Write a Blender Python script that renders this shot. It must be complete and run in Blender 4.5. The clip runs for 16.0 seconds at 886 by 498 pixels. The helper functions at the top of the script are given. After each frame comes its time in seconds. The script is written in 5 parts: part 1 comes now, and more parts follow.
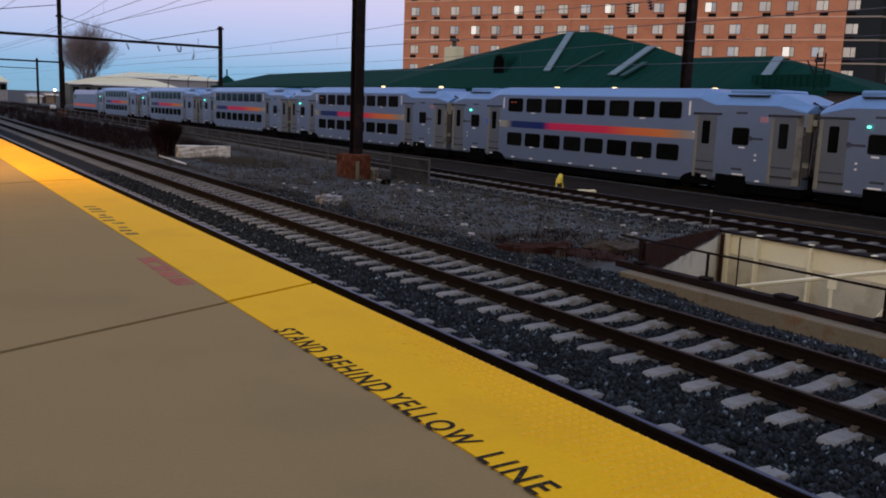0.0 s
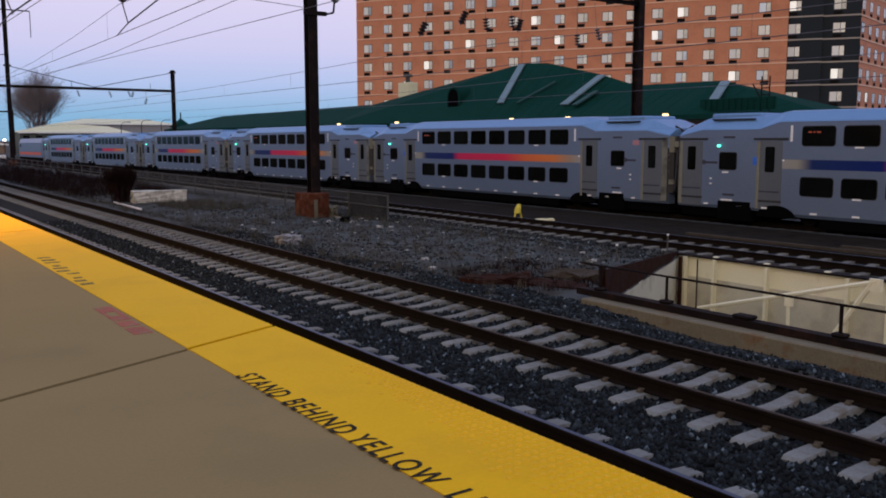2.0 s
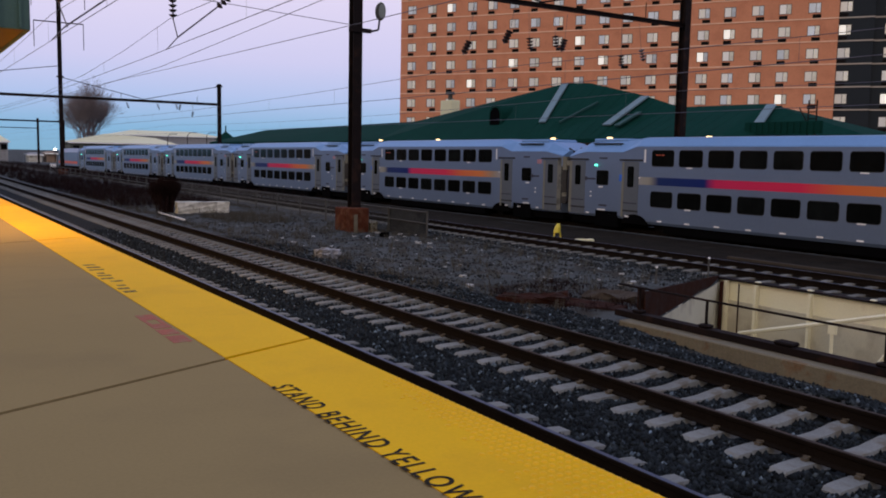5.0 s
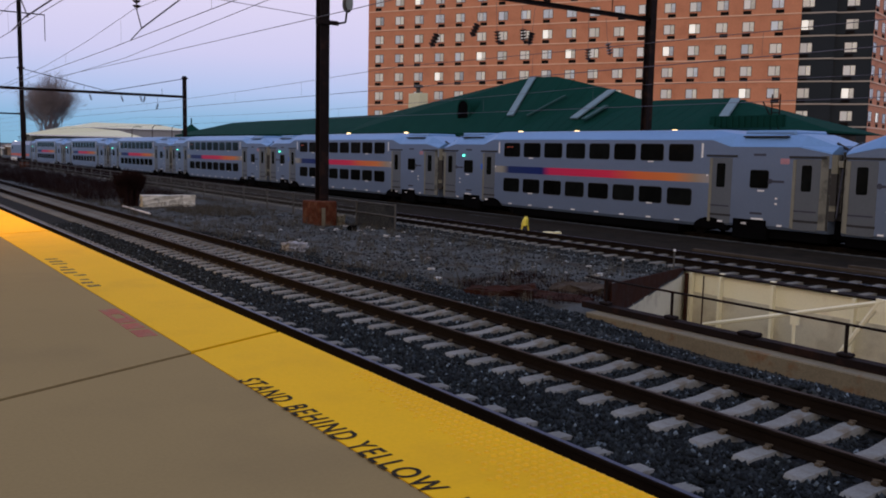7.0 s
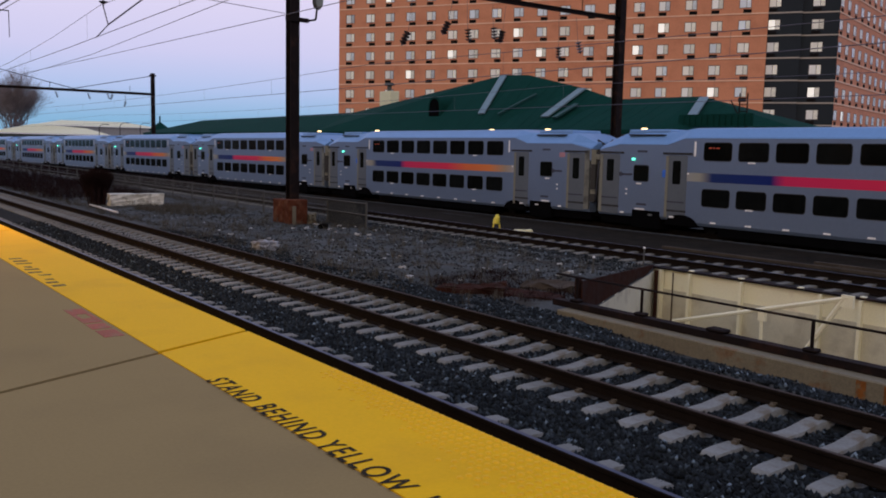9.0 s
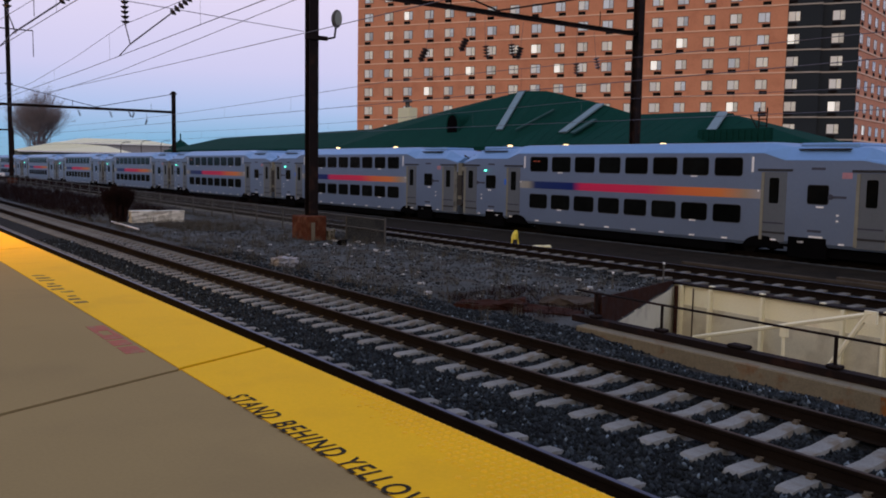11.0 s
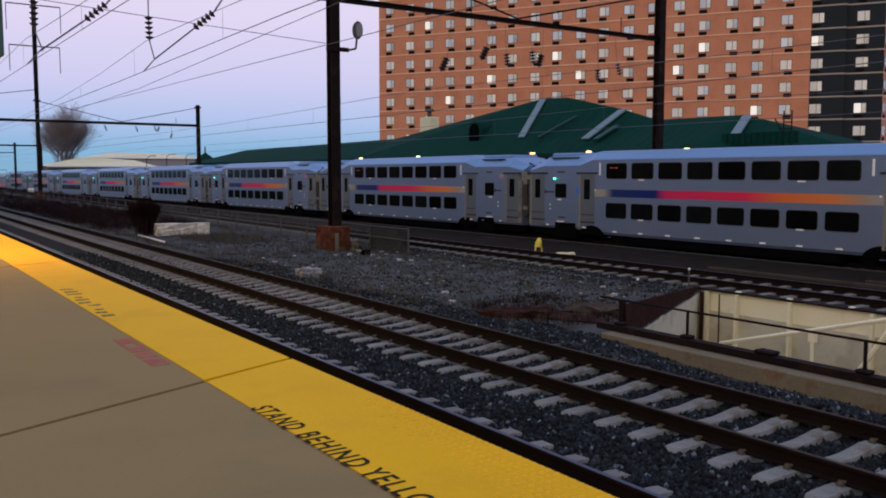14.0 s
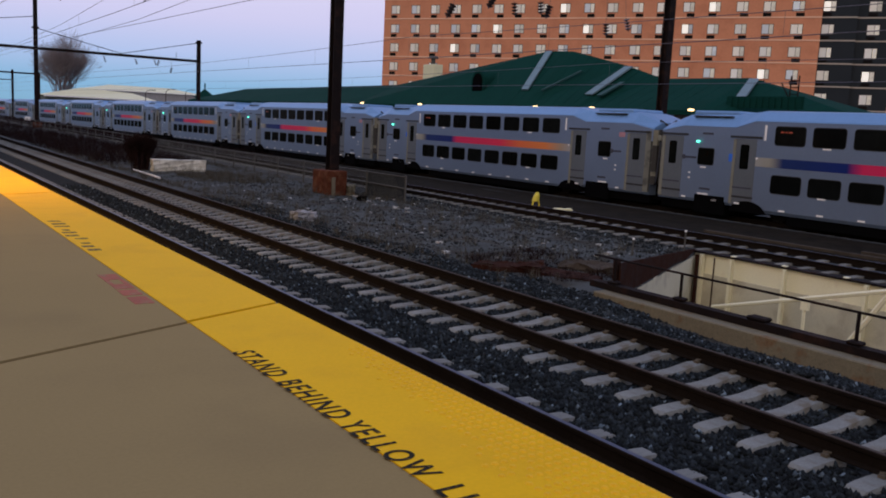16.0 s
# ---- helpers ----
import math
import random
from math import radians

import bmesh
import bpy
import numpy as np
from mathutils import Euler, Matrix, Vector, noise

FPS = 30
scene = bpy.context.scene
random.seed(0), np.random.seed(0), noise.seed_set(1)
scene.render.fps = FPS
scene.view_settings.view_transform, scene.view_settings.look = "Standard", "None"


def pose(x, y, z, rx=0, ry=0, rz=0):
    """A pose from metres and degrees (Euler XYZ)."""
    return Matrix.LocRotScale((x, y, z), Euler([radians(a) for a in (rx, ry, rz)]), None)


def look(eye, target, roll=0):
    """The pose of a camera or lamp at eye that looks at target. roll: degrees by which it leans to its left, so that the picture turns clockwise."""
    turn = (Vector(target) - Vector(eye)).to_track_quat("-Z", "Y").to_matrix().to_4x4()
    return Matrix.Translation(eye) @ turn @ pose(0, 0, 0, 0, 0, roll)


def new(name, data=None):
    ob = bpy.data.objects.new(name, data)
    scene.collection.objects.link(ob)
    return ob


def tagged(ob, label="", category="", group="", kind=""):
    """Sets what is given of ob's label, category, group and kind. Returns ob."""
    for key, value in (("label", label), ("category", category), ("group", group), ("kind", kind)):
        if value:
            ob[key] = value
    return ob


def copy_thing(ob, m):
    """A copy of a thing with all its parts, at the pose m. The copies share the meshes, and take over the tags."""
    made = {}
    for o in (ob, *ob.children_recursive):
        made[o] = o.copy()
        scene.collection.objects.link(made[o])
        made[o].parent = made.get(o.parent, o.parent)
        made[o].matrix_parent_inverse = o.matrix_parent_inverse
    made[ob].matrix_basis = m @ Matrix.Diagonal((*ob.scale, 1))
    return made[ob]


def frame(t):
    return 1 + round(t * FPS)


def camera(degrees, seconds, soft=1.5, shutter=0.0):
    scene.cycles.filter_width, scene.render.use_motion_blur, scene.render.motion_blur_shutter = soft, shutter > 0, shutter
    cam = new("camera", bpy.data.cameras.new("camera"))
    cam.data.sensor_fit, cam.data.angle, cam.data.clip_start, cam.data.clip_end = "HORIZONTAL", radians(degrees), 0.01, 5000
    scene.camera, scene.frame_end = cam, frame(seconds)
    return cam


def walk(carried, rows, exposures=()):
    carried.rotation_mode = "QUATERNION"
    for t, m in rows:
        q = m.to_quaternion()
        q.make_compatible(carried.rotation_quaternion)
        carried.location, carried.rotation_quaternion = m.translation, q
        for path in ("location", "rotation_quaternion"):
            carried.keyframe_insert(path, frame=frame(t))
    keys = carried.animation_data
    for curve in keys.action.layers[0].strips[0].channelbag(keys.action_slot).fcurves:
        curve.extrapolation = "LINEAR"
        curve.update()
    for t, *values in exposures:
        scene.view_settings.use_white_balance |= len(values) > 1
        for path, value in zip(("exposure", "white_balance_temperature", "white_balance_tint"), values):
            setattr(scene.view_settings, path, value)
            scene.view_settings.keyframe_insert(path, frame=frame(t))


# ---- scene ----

# seconds, eye x, y, z, yaw (left of the track's direction), pitch, lean
PATH = [
    (0, -0.013, 0.025, 1.489, -32.79, -9.45, 2.15),
    (0.5, -0.002, 0.027, 1.488, -34.00, -9.59, 0.86),
    (1, 0.008, 0.034, 1.482, -35.18, -10.00, 1.46),
    (1.5, 0.001, 0.010, 1.500, -35.83, -8.88, 1.18),
    (2, -0.005, 0.011, 1.509, -35.29, -7.20, -0.01),
    (2.5, -0.005, 0.007, 1.515, -34.02, -7.10, -0.32),
    (3, -0.002, 0.012, 1.509, -33.81, -6.31, 0.71),
    (3.5, -0.009, 0.001, 1.507, -33.07, -6.04, 1.40),
    (6, -0.007, 0.001, 1.502, -32.59, -6.12, 1.02),
    (6.5, 0.003, 0.006, 1.500, -34.04, -6.19, 1.46),
    (7, -0.007, -0.016, 1.502, -34.83, -6.48, 1.22),
    (7.5, 0.007, -0.002, 1.498, -35.16, -6.43, 0.97),
    (8, 0.006, -0.007, 1.500, -35.88, -6.17, 1.36),
    (8.5, 0.007, -0.010, 1.499, -36.29, -6.24, 1.57),
    (9, 0.012, -0.010, 1.498, -36.70, -6.56, 1.24),
    (11.5, 0.006, -0.005, 1.503, -34.98, -5.40, 0.75),
    (12, 0.008, 0.003, 1.500, -34.52, -5.50, 0.49),
    (12.5, -0.003, -0.014, 1.504, -34.21, -5.64, 0.53),
    (13, -0.004, -0.003, 1.504, -33.95, -5.87, 0.76),
    (13.5, -0.002, -0.022, 1.510, -33.61, -5.56, 0.39),
    (14, 0.017, -0.023, 1.509, -33.88, -4.99, 0.05),
    (14.5, 0.015, -0.022, 1.507, -34.42, -5.19, 0.60),
    (15, 0.045, -0.032, 1.504, -34.14, -6.15, 0.87),
    (15.5, 0.105, -0.030, 1.498, -34.29, -6.72, 1.53),
    (16, 0.127, 0.104, 1.498, -34.22, -8.29, 2.91),
    ]
cam = camera(54.0, 16.0, soft=1.85)


def aimed(x, y, z, yaw, pitch, lean):
    a, b = radians(yaw), radians(pitch)
    ahead = Vector((-math.sin(a) * math.cos(b), math.cos(a) * math.cos(b), math.sin(b)))
    return look((x, y, z), Vector((x, y, z)) + 2 * ahead, lean)


walk(cam, [(t, aimed(*rest)) for t, *rest in PATH])

# ---- world and light: dusk, the sun just gone behind the camera ----
world = bpy.data.worlds.new("dusk_sky")
scene.world = world
world.use_nodes = True
wn, wl = world.node_tree.nodes, world.node_tree.links
bg = wn["Background"]
tc = wn.new("ShaderNodeTexCoord")
sep = wn.new("ShaderNodeSeparateXYZ")
ramp = wn.new("ShaderNodeValToRGB")
wl.new(tc.outputs["Generated"], sep.inputs[0])
wl.new(sep.outputs["Z"], ramp.inputs[0])
west = wn.new("ShaderNodeVectorMath")
west.operation = "DOT_PRODUCT"
west.inputs[1].default_value = (-0.76, -0.62, 0.2)
wl.new(tc.outputs["Generated"], west.inputs[0])
side = wn.new("ShaderNodeMapRange")
side.inputs[1].default_value, side.inputs[2].default_value = -0.1, 0.9
side.interpolation_type = "SMOOTHSTEP"
wl.new(west.outputs["Value"], side.inputs[0])
glowing = wn.new("ShaderNodeMix")
glowing.data_type = "RGBA"
glowing.inputs[7].default_value = (0.44, 0.41, 0.42, 1)
wl.new(side.outputs[0], glowing.inputs[0])
wl.new(ramp.outputs[0], glowing.inputs[6])
wl.new(glowing.outputs[2], bg.inputs[0])
SKY = [(0.0, (0.20, 0.38, 0.55)), (0.025, (0.22, 0.41, 0.62)), (0.06, (0.40, 0.49, 0.74)), (0.10, (0.55, 0.54, 0.77)),
       (0.17, (0.66, 0.60, 0.79)), (0.28, (0.66, 0.63, 0.84)), (0.5, (0.52, 0.56, 0.82)), (1.0, (0.32, 0.42, 0.72))]
ramp.color_ramp.elements[0].position, ramp.color_ramp.elements[1].position = SKY[0][0], SKY[-1][0]
ramp.color_ramp.elements[0].color, ramp.color_ramp.elements[1].color = (*SKY[0][1], 1), (*SKY[-1][1], 1)
for at, colour in SKY[1:-1]:
    ramp.color_ramp.elements.new(at).color = (*colour, 1)
bg.inputs[1].default_value = 0.93

sun = new("sun", bpy.data.lights.new("sun", "SUN"))
sun.data.energy, sun.data.angle, sun.data.color = 0.45, radians(30), (1.0, 0.74, 0.56)
sun.matrix_world = look((-30, -20, 16), (0, 0, 0))
scene.view_settings.exposure = 0.3


# ---- materials ----
def mat(name, colour, rough=0.7, metal=0.0, vary=0.25, scale=2.0, fine=30.0, bump=0.15, dirt=None, dirt_amount=0.5, each=0.0, spec=0.5, island=False):
    """A surface with two scales of variation, optional patches of a second colour, and fine relief."""
    m = bpy.data.materials.new(name)
    m.use_nodes = True
    n, l = m.node_tree.nodes, m.node_tree.links
    p = n["Principled BSDF"]
    p.inputs["Roughness"].default_value, p.inputs["Metallic"].default_value = rough, metal
    p.inputs["Specular IOR Level"].default_value = spec
    co = n.new("ShaderNodeTexCoord")
    big, small = n.new("ShaderNodeTexNoise"), n.new("ShaderNodeTexNoise")
    big.inputs["Scale"].default_value, small.inputs["Scale"].default_value = scale, fine
    big.inputs["Detail"].default_value, small.inputs["Detail"].default_value = 5, 3
    for t in (big, small):
        l.new(co.outputs["Object"], t.inputs["Vector"])
    add = n.new("ShaderNodeMath")
    add.operation = "ADD"
    l.new(big.outputs[0], add.inputs[0])
    l.new(small.outputs[0], add.inputs[1])
    rng = n.new("ShaderNodeMapRange")
    rng.inputs[1].default_value, rng.inputs[2].default_value = 0.6, 1.4
    rng.inputs[3].default_value, rng.inputs[4].default_value = 1 - vary, 1 + vary
    l.new(add.outputs[0], rng.inputs[0])
    last = rng.outputs[0]
    if island:
        geo, ir, im = n.new("ShaderNodeNewGeometry"), n.new("ShaderNodeValToRGB"), n.new("ShaderNodeMath")
        ir.color_ramp.elements[0].color, ir.color_ramp.elements[1].color = (0.06, 0.06, 0.06, 1), (1.9, 1.9, 1.9, 1)
        ir.color_ramp.elements.new(0.6).color = (0.16, 0.16, 0.16, 1)
        ir.color_ramp.elements.new(0.9).color = (0.30, 0.30, 0.30, 1)
        ir.color_ramp.elements.new(0.965).color = (0.55, 0.55, 0.55, 1)
        l.new(geo.outputs["Random Per Island"], ir.inputs[0])
        im.operation = "MULTIPLY"
        im.inputs[1].default_value = 3.3
        l.new(ir.outputs[0], im.inputs[0])
        i2 = n.new("ShaderNodeMath")
        i2.operation = "MULTIPLY"
        l.new(last, i2.inputs[0])
        l.new(im.outputs[0], i2.inputs[1])
        last = i2.outputs[0]
    if each:
        info = n.new("ShaderNodeObjectInfo")
        er = n.new("ShaderNodeMapRange")
        er.inputs[3].default_value, er.inputs[4].default_value = 1 - each, 1 + each
        l.new(info.outputs["Random"], er.inputs[0])
        mul = n.new("ShaderNodeMath")
        mul.operation = "MULTIPLY"
        l.new(last, mul.inputs[0])
        l.new(er.outputs[0], mul.inputs[1])
        last = mul.outputs[0]
    src = None
    if dirt:
        patch = n.new("ShaderNodeMapRange")
        patch.inputs[1].default_value, patch.inputs[2].default_value = 0.62 - 0.3 * dirt_amount, 0.72 - 0.2 * dirt_amount
        other = n.new("ShaderNodeTexNoise")
        other.inputs["Scale"].default_value, other.inputs["Detail"].default_value = scale * 1.7, 8
        l.new(co.outputs["Object"], other.inputs["Vector"])
        l.new(other.outputs[0], patch.inputs[0])
        mixd = n.new("ShaderNodeMix")
        mixd.data_type = "RGBA"
        mixd.inputs[6].default_value, mixd.inputs[7].default_value = (*colour, 1), (*dirt, 1)
        l.new(patch.outputs[0], mixd.inputs[0])
        src = mixd.outputs[2]
    sc = n.new("ShaderNodeVectorMath")
    sc.operation = "SCALE"
    sc.inputs[0].default_value = colour
    if src:
        l.new(src, sc.inputs[0])
    l.new(last, sc.inputs["Scale"])
    l.new(sc.outputs[0], p.inputs["Base Color"])
    if bump:
        b = n.new("ShaderNodeBump")
        b.inputs["Strength"].default_value, b.inputs["Distance"].default_value = bump, 0.02
        l.new(add.outputs[0], b.inputs["Height"])
        l.new(b.outputs[0], p.inputs["Normal"])
    return m


def glow(name, colour, strength):
    m = bpy.data.materials.new(name)
    m.use_nodes = True
    p = m.node_tree.nodes["Principled BSDF"]
    p.inputs["Base Color"].default_value = (*colour, 1)
    p.inputs["Emission Color"].default_value, p.inputs["Emission Strength"].default_value = (*colour, 1), strength
    return m


M_CONC = mat("platform_concrete", (0.290, 0.213, 0.097), 0.9, spec=0.08, vary=0.07, scale=0.5, fine=45, bump=0.015, dirt=(0.268, 0.197, 0.092), dirt_amount=0.35)
M_JOINT = mat("joint_filler", (0.028, 0.024, 0.020), 0.9, spec=0.1)
M_YELLOW = mat("yellow_tactile", (0.84, 0.47, 0.003), 0.75, spec=0.15, vary=0.06, scale=0.8, fine=40, bump=0.02, dirt=(0.79, 0.435, 0.006), dirt_amount=0.3)
M_DOME = mat("polished_yellow_dome", (0.84, 0.47, 0.006), 0.55, spec=0.25, vary=0.1, scale=1.2, fine=18, bump=0.05)
M_BLACKPAINT = mat("black_stencil_paint", (0.022, 0.019, 0.013), 0.85, spec=0.1, vary=0.4, fine=60, dirt=(0.30, 0.19, 0.03), dirt_amount=0.14, scale=6)
M_WORNPAINT = mat("worn_black_paint", (0.11, 0.065, 0.010), 0.8, vary=0.4, fine=60, dirt=(0.45, 0.27, 0.02), dirt_amount=0.35, scale=7)
M_REDPAINT = mat("faded_red_paint", (0.34, 0.085, 0.05), 0.85, vary=0.25, fine=50, dirt=(0.27, 0.14, 0.075), dirt_amount=0.3, scale=5)
M_BALLAST = mat("ballast_bed", (0.021, 0.024, 0.026), 0.95, spec=0.04, vary=0.5, scale=9, fine=22, bump=0.9)
M_STONE = mat("ballast_stone", (0.030, 0.039, 0.047), 0.9, vary=0.45, scale=3.1, fine=14, bump=0.3, spec=0.1, island=True)
M_YARDSTONE = mat("pale_yard_stone", (0.056, 0.063, 0.067), 0.9, vary=0.4, scale=3.1, fine=14, bump=0.3, spec=0.08, island=True)
M_GROUND = mat("yard_dirt", (0.073, 0.081, 0.083), 0.95, spec=0.05, vary=0.45, scale=0.8, fine=26, bump=1.0, dirt=(0.050, 0.047, 0.041), dirt_amount=0.5)
M_CINDER = mat("brown_cinders", (0.020, 0.0165, 0.0125), 0.95, spec=0.03, vary=0.45, scale=1.1, fine=14, bump=0.7, dirt=(0.014, 0.012, 0.010), dirt_amount=0.4)
M_SLEEPER = mat("sleeper_concrete", (0.200, 0.208, 0.204), 0.9, spec=0.08, vary=0.22, scale=2, fine=30, bump=0.25, each=0.14, dirt=(0.145, 0.130, 0.108), dirt_amount=0.3)
M_SLEEPERFAR = mat("weathered_sleeper", (0.17, 0.165, 0.150), 0.9, spec=0.08, vary=0.3, scale=2, fine=30, each=0.2)
M_RAIL = mat("rusty_rail", (0.012, 0.0085, 0.0064), 0.85, 0.0, spec=0.06, vary=0.35, scale=3, fine=40)
# Worn band with the sky's bluish glint put into its colour
M_RAILTOP = mat("worn_rail_head_glint", (0.05, 0.068, 0.115), 0.45, 0.7, vary=0.2, scale=3, fine=40, bump=0.05)
M_RAILDULL = mat("dull_rail_head", (0.050, 0.037, 0.031), 0.7, 0.0, spec=0.1, vary=0.2)
M_CLIP = mat("rail_clip", (0.10, 0.08, 0.055), 0.8, 0.0)
M_STEEL = mat("dark_brown_steel", (0.012, 0.0085, 0.0085), 0.7, 0.0, spec=0.07, vary=0.3, scale=1.5, dirt=(0.028, 0.015, 0.012), dirt_amount=0.3)
M_RUST = mat("rust_steel", (0.034, 0.013, 0.009), 0.9, 0.0, spec=0.06, vary=0.35, scale=2.5, dirt=(0.035, 0.02, 0.018), dirt_amount=0.5)
M_RUSTBASE = mat("rust_stained_base", (0.085, 0.026, 0.013), 0.9, spec=0.1, vary=0.4, scale=2.2, dirt=(0.125, 0.055, 0.03), dirt_amount=0.4)
M_CREAM = mat("cream_painted_steel", (0.83, 0.80, 0.58), 0.6, vary=0.10, scale=0.6, dirt=(0.70, 0.62, 0.46), dirt_amount=0.2, bump=0.05)
M_CREAMLOW = mat("cream_concrete", (0.56, 0.535, 0.41), 0.85, vary=0.12, scale=1.0, dirt=(0.45, 0.42, 0.32), dirt_amount=0.35)
M_TANCONC = mat("stained_parapet_concrete", (0.165, 0.145, 0.098), 0.9, vary=0.25, scale=1.8, dirt=(0.15, 0.085, 0.04), dirt_amount=0.12, bump=0.3)
M_STREAK = mat("orange_rust_streak", (0.20, 0.075, 0.02), 0.9, spec=0.05, vary=0.4, scale=5, dirt=(0.16, 0.12, 0.07), dirt_amount=0.4)
M_WHITECONC = mat("white_painted_block", (0.66, 0.65, 0.58), 0.85, vary=0.25, scale=1.8, dirt=(0.36, 0.35, 0.29), dirt_amount=0.45)
# Silver with the sky's reflected blue put into both colours, most in the roof
M_TRAIN = mat("sky_tinted_train_silver", (0.19, 0.253, 0.365), 0.40, 0.55, vary=0.06, scale=0.6, fine=8, bump=0.02)
M_TRAINROOF = mat("sky_tinted_roof_silver", (0.165, 0.31, 0.54), 0.45, 0.35, vary=0.06, scale=0.8, fine=8, bump=0.02)
M_TRAINDOOR = mat("train_door_silver", (0.135, 0.155, 0.175), 0.45, 0.35, vary=0.08, scale=1, fine=8, bump=0.02)
M_DOORPOST = mat("pale_door_post", (0.215, 0.21, 0.165), 0.5, 0.0, vary=0.15)
M_ENDPANEL = mat("dirty_cream_end_panel", (0.185, 0.185, 0.150), 0.6, 0.1, vary=0.25, scale=1.5, dirt=(0.09, 0.09, 0.075), dirt_amount=0.4)
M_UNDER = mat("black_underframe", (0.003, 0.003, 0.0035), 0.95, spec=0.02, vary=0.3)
M_WHEEL = mat("wheel_steel", (0.012, 0.011, 0.011), 0.7, 0.0, spec=0.1, vary=0.3)
M_GASKET = mat("window_gasket", (0.02, 0.02, 0.022), 0.6)
M_WHITE = mat("white_reflector", (0.92, 0.92, 0.92), 0.5, vary=0.05)
M_DARKBAR = mat("dark_lettering", (0.045, 0.05, 0.075), 0.6)
M_FLAGRED = mat("flag_red", (0.45, 0.22, 0.26), 0.6)
M_SIGNBLUE = mat("sign_blue", (0.03, 0.16, 0.7), 0.5)
M_BELLOWS = mat("gangway_bellows", (0.030, 0.030, 0.027), 0.9, vary=0.4, scale=4, dirt=(0.11, 0.105, 0.09), dirt_amount=0.25)
M_GREENROOF = mat("green_standing_seam", (0.006, 0.041, 0.034), 0.85, 0.0, spec=0.03, vary=0.15, scale=0.5, fine=6, bump=0.04)
M_SKYLIGHT = mat("pale_roof_flashing", (0.13, 0.21, 0.24), 0.45, 0.2, vary=0.1)
M_SEAMPALE = mat("dull_roof_flashing", (0.022, 0.070, 0.072), 0.6, 0.0, spec=0.2, vary=0.1)
M_STATIONWALL = mat("station_wall", (0.28, 0.20, 0.15), 0.8)
M_BRICK = mat("hotel_brick", (0.67, 0.280, 0.158), 0.9, vary=0.1, scale=0.25, fine=4, bump=0.05, dirt=(0.60, 0.24, 0.135), dirt_amount=0.4)
M_BAND = mat("pale_string_course", (0.86, 0.56, 0.40), 0.85, vary=0.08, scale=0.4)
M_CHARCOAL = mat("charcoal_panel", (0.022, 0.028, 0.036), 0.8, spec=0.2, vary=0.12, scale=0.4)
M_GREYBAND = mat("grey_string_course", (0.42, 0.37, 0.33), 0.85, vary=0.1, scale=0.4)
# Side pane with the sky's reflected blue put into its colour
M_BLUISHSIDE = mat("sky_tinted_side_pane", (0.62, 0.68, 0.75), 0.2, vary=0.25, scale=0.9, fine=3, bump=0.0, each=0.3)
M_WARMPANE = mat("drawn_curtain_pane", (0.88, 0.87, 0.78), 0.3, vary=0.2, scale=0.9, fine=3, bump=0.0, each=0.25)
# Dark frame whose colour also holds the shadow line round each window
M_WFRAME = mat("dark_shadowed_window_frame", (0.045, 0.035, 0.032), 0.6)
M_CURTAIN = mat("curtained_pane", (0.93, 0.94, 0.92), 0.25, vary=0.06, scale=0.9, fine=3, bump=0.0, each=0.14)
# Blue base colour stands in for the sky's reflection in upper windows
M_SKYBLUEPANE = mat("sky_tinted_pane", (0.76, 0.84, 0.93), 0.2, vary=0.1, scale=0.9, fine=3, bump=0.0, each=0.2)
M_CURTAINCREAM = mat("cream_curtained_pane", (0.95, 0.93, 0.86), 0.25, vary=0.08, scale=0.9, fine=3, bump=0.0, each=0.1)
M_LITPANE = glow("lit_room_pane", (1.0, 0.96, 0.88), 0.40)
M_GRILLE = mat("vent_grille", (0.010, 0.008, 0.008), 0.9, spec=0.1, each=0.2)
M_WIRE = mat("dark_wire", (0.10, 0.09, 0.115), 0.6)
M_INS = mat("brown_insulator", (0.03, 0.022, 0.025), 0.35)
M_GALV = mat("galvanised_steel", (0.08, 0.08, 0.075), 0.7, 0.2, vary=0.25)
# Bark paled to put the distance haze into its colour
M_BARK = mat("hazy_bare_bark", (0.23, 0.195, 0.20), 0.95, spec=0.05, vary=0.3)
M_SHED = mat("cream_metal_roof", (0.74, 0.71, 0.47), 0.6, vary=0.08)
M_PALEWALL = mat("pale_wall", (0.30, 0.30, 0.31), 0.8)
M_DIMWALL = mat("dim_green_grey_wall", (0.09, 0.105, 0.09), 0.8)
M_YELCOVER = mat("yellow_vinyl_cover", (0.75, 0.62, 0.06), 0.5, vary=0.2, scale=6)
M_PLANK = mat("weathered_brown_timber", (0.060, 0.050, 0.040), 0.9, spec=0.05, vary=0.4, scale=1.5, fine=20)
M_DIRT = mat("pale_tan_dirt", (0.065, 0.054, 0.046), 0.95, spec=0.05, vary=0.35, scale=2.5, bump=0.5)
M_WEED = mat("dry_weed", (0.082, 0.077, 0.064), 0.95, spec=0.05, vary=0.4, scale=4)
M_LITTER = mat("pale_litter", (0.40, 0.41, 0.40), 0.8, vary=0.3, scale=5)
M_LENS = mat("clouded_lamp_lens", (0.20, 0.22, 0.20), 0.4, vary=0.2)
M_SOFFIT = mat("canopy_soffit", (0.20, 0.125, 0.055), 0.8, vary=0.15)
M_GREENFASCIA = mat("green_fascia", (0.05, 0.115, 0.10), 0.5, vary=0.15, scale=2)
M_SHRUB = mat("dark_shrub_twig", (0.02, 0.011, 0.011), 0.95, spec=0.05, vary=0.4)
G_GREEN = glow("green_door_light", (0.12, 1.0, 0.66), 2.2)
G_WARM = glow("warm_lamp", (1.0, 0.62, 0.22), 6.0)
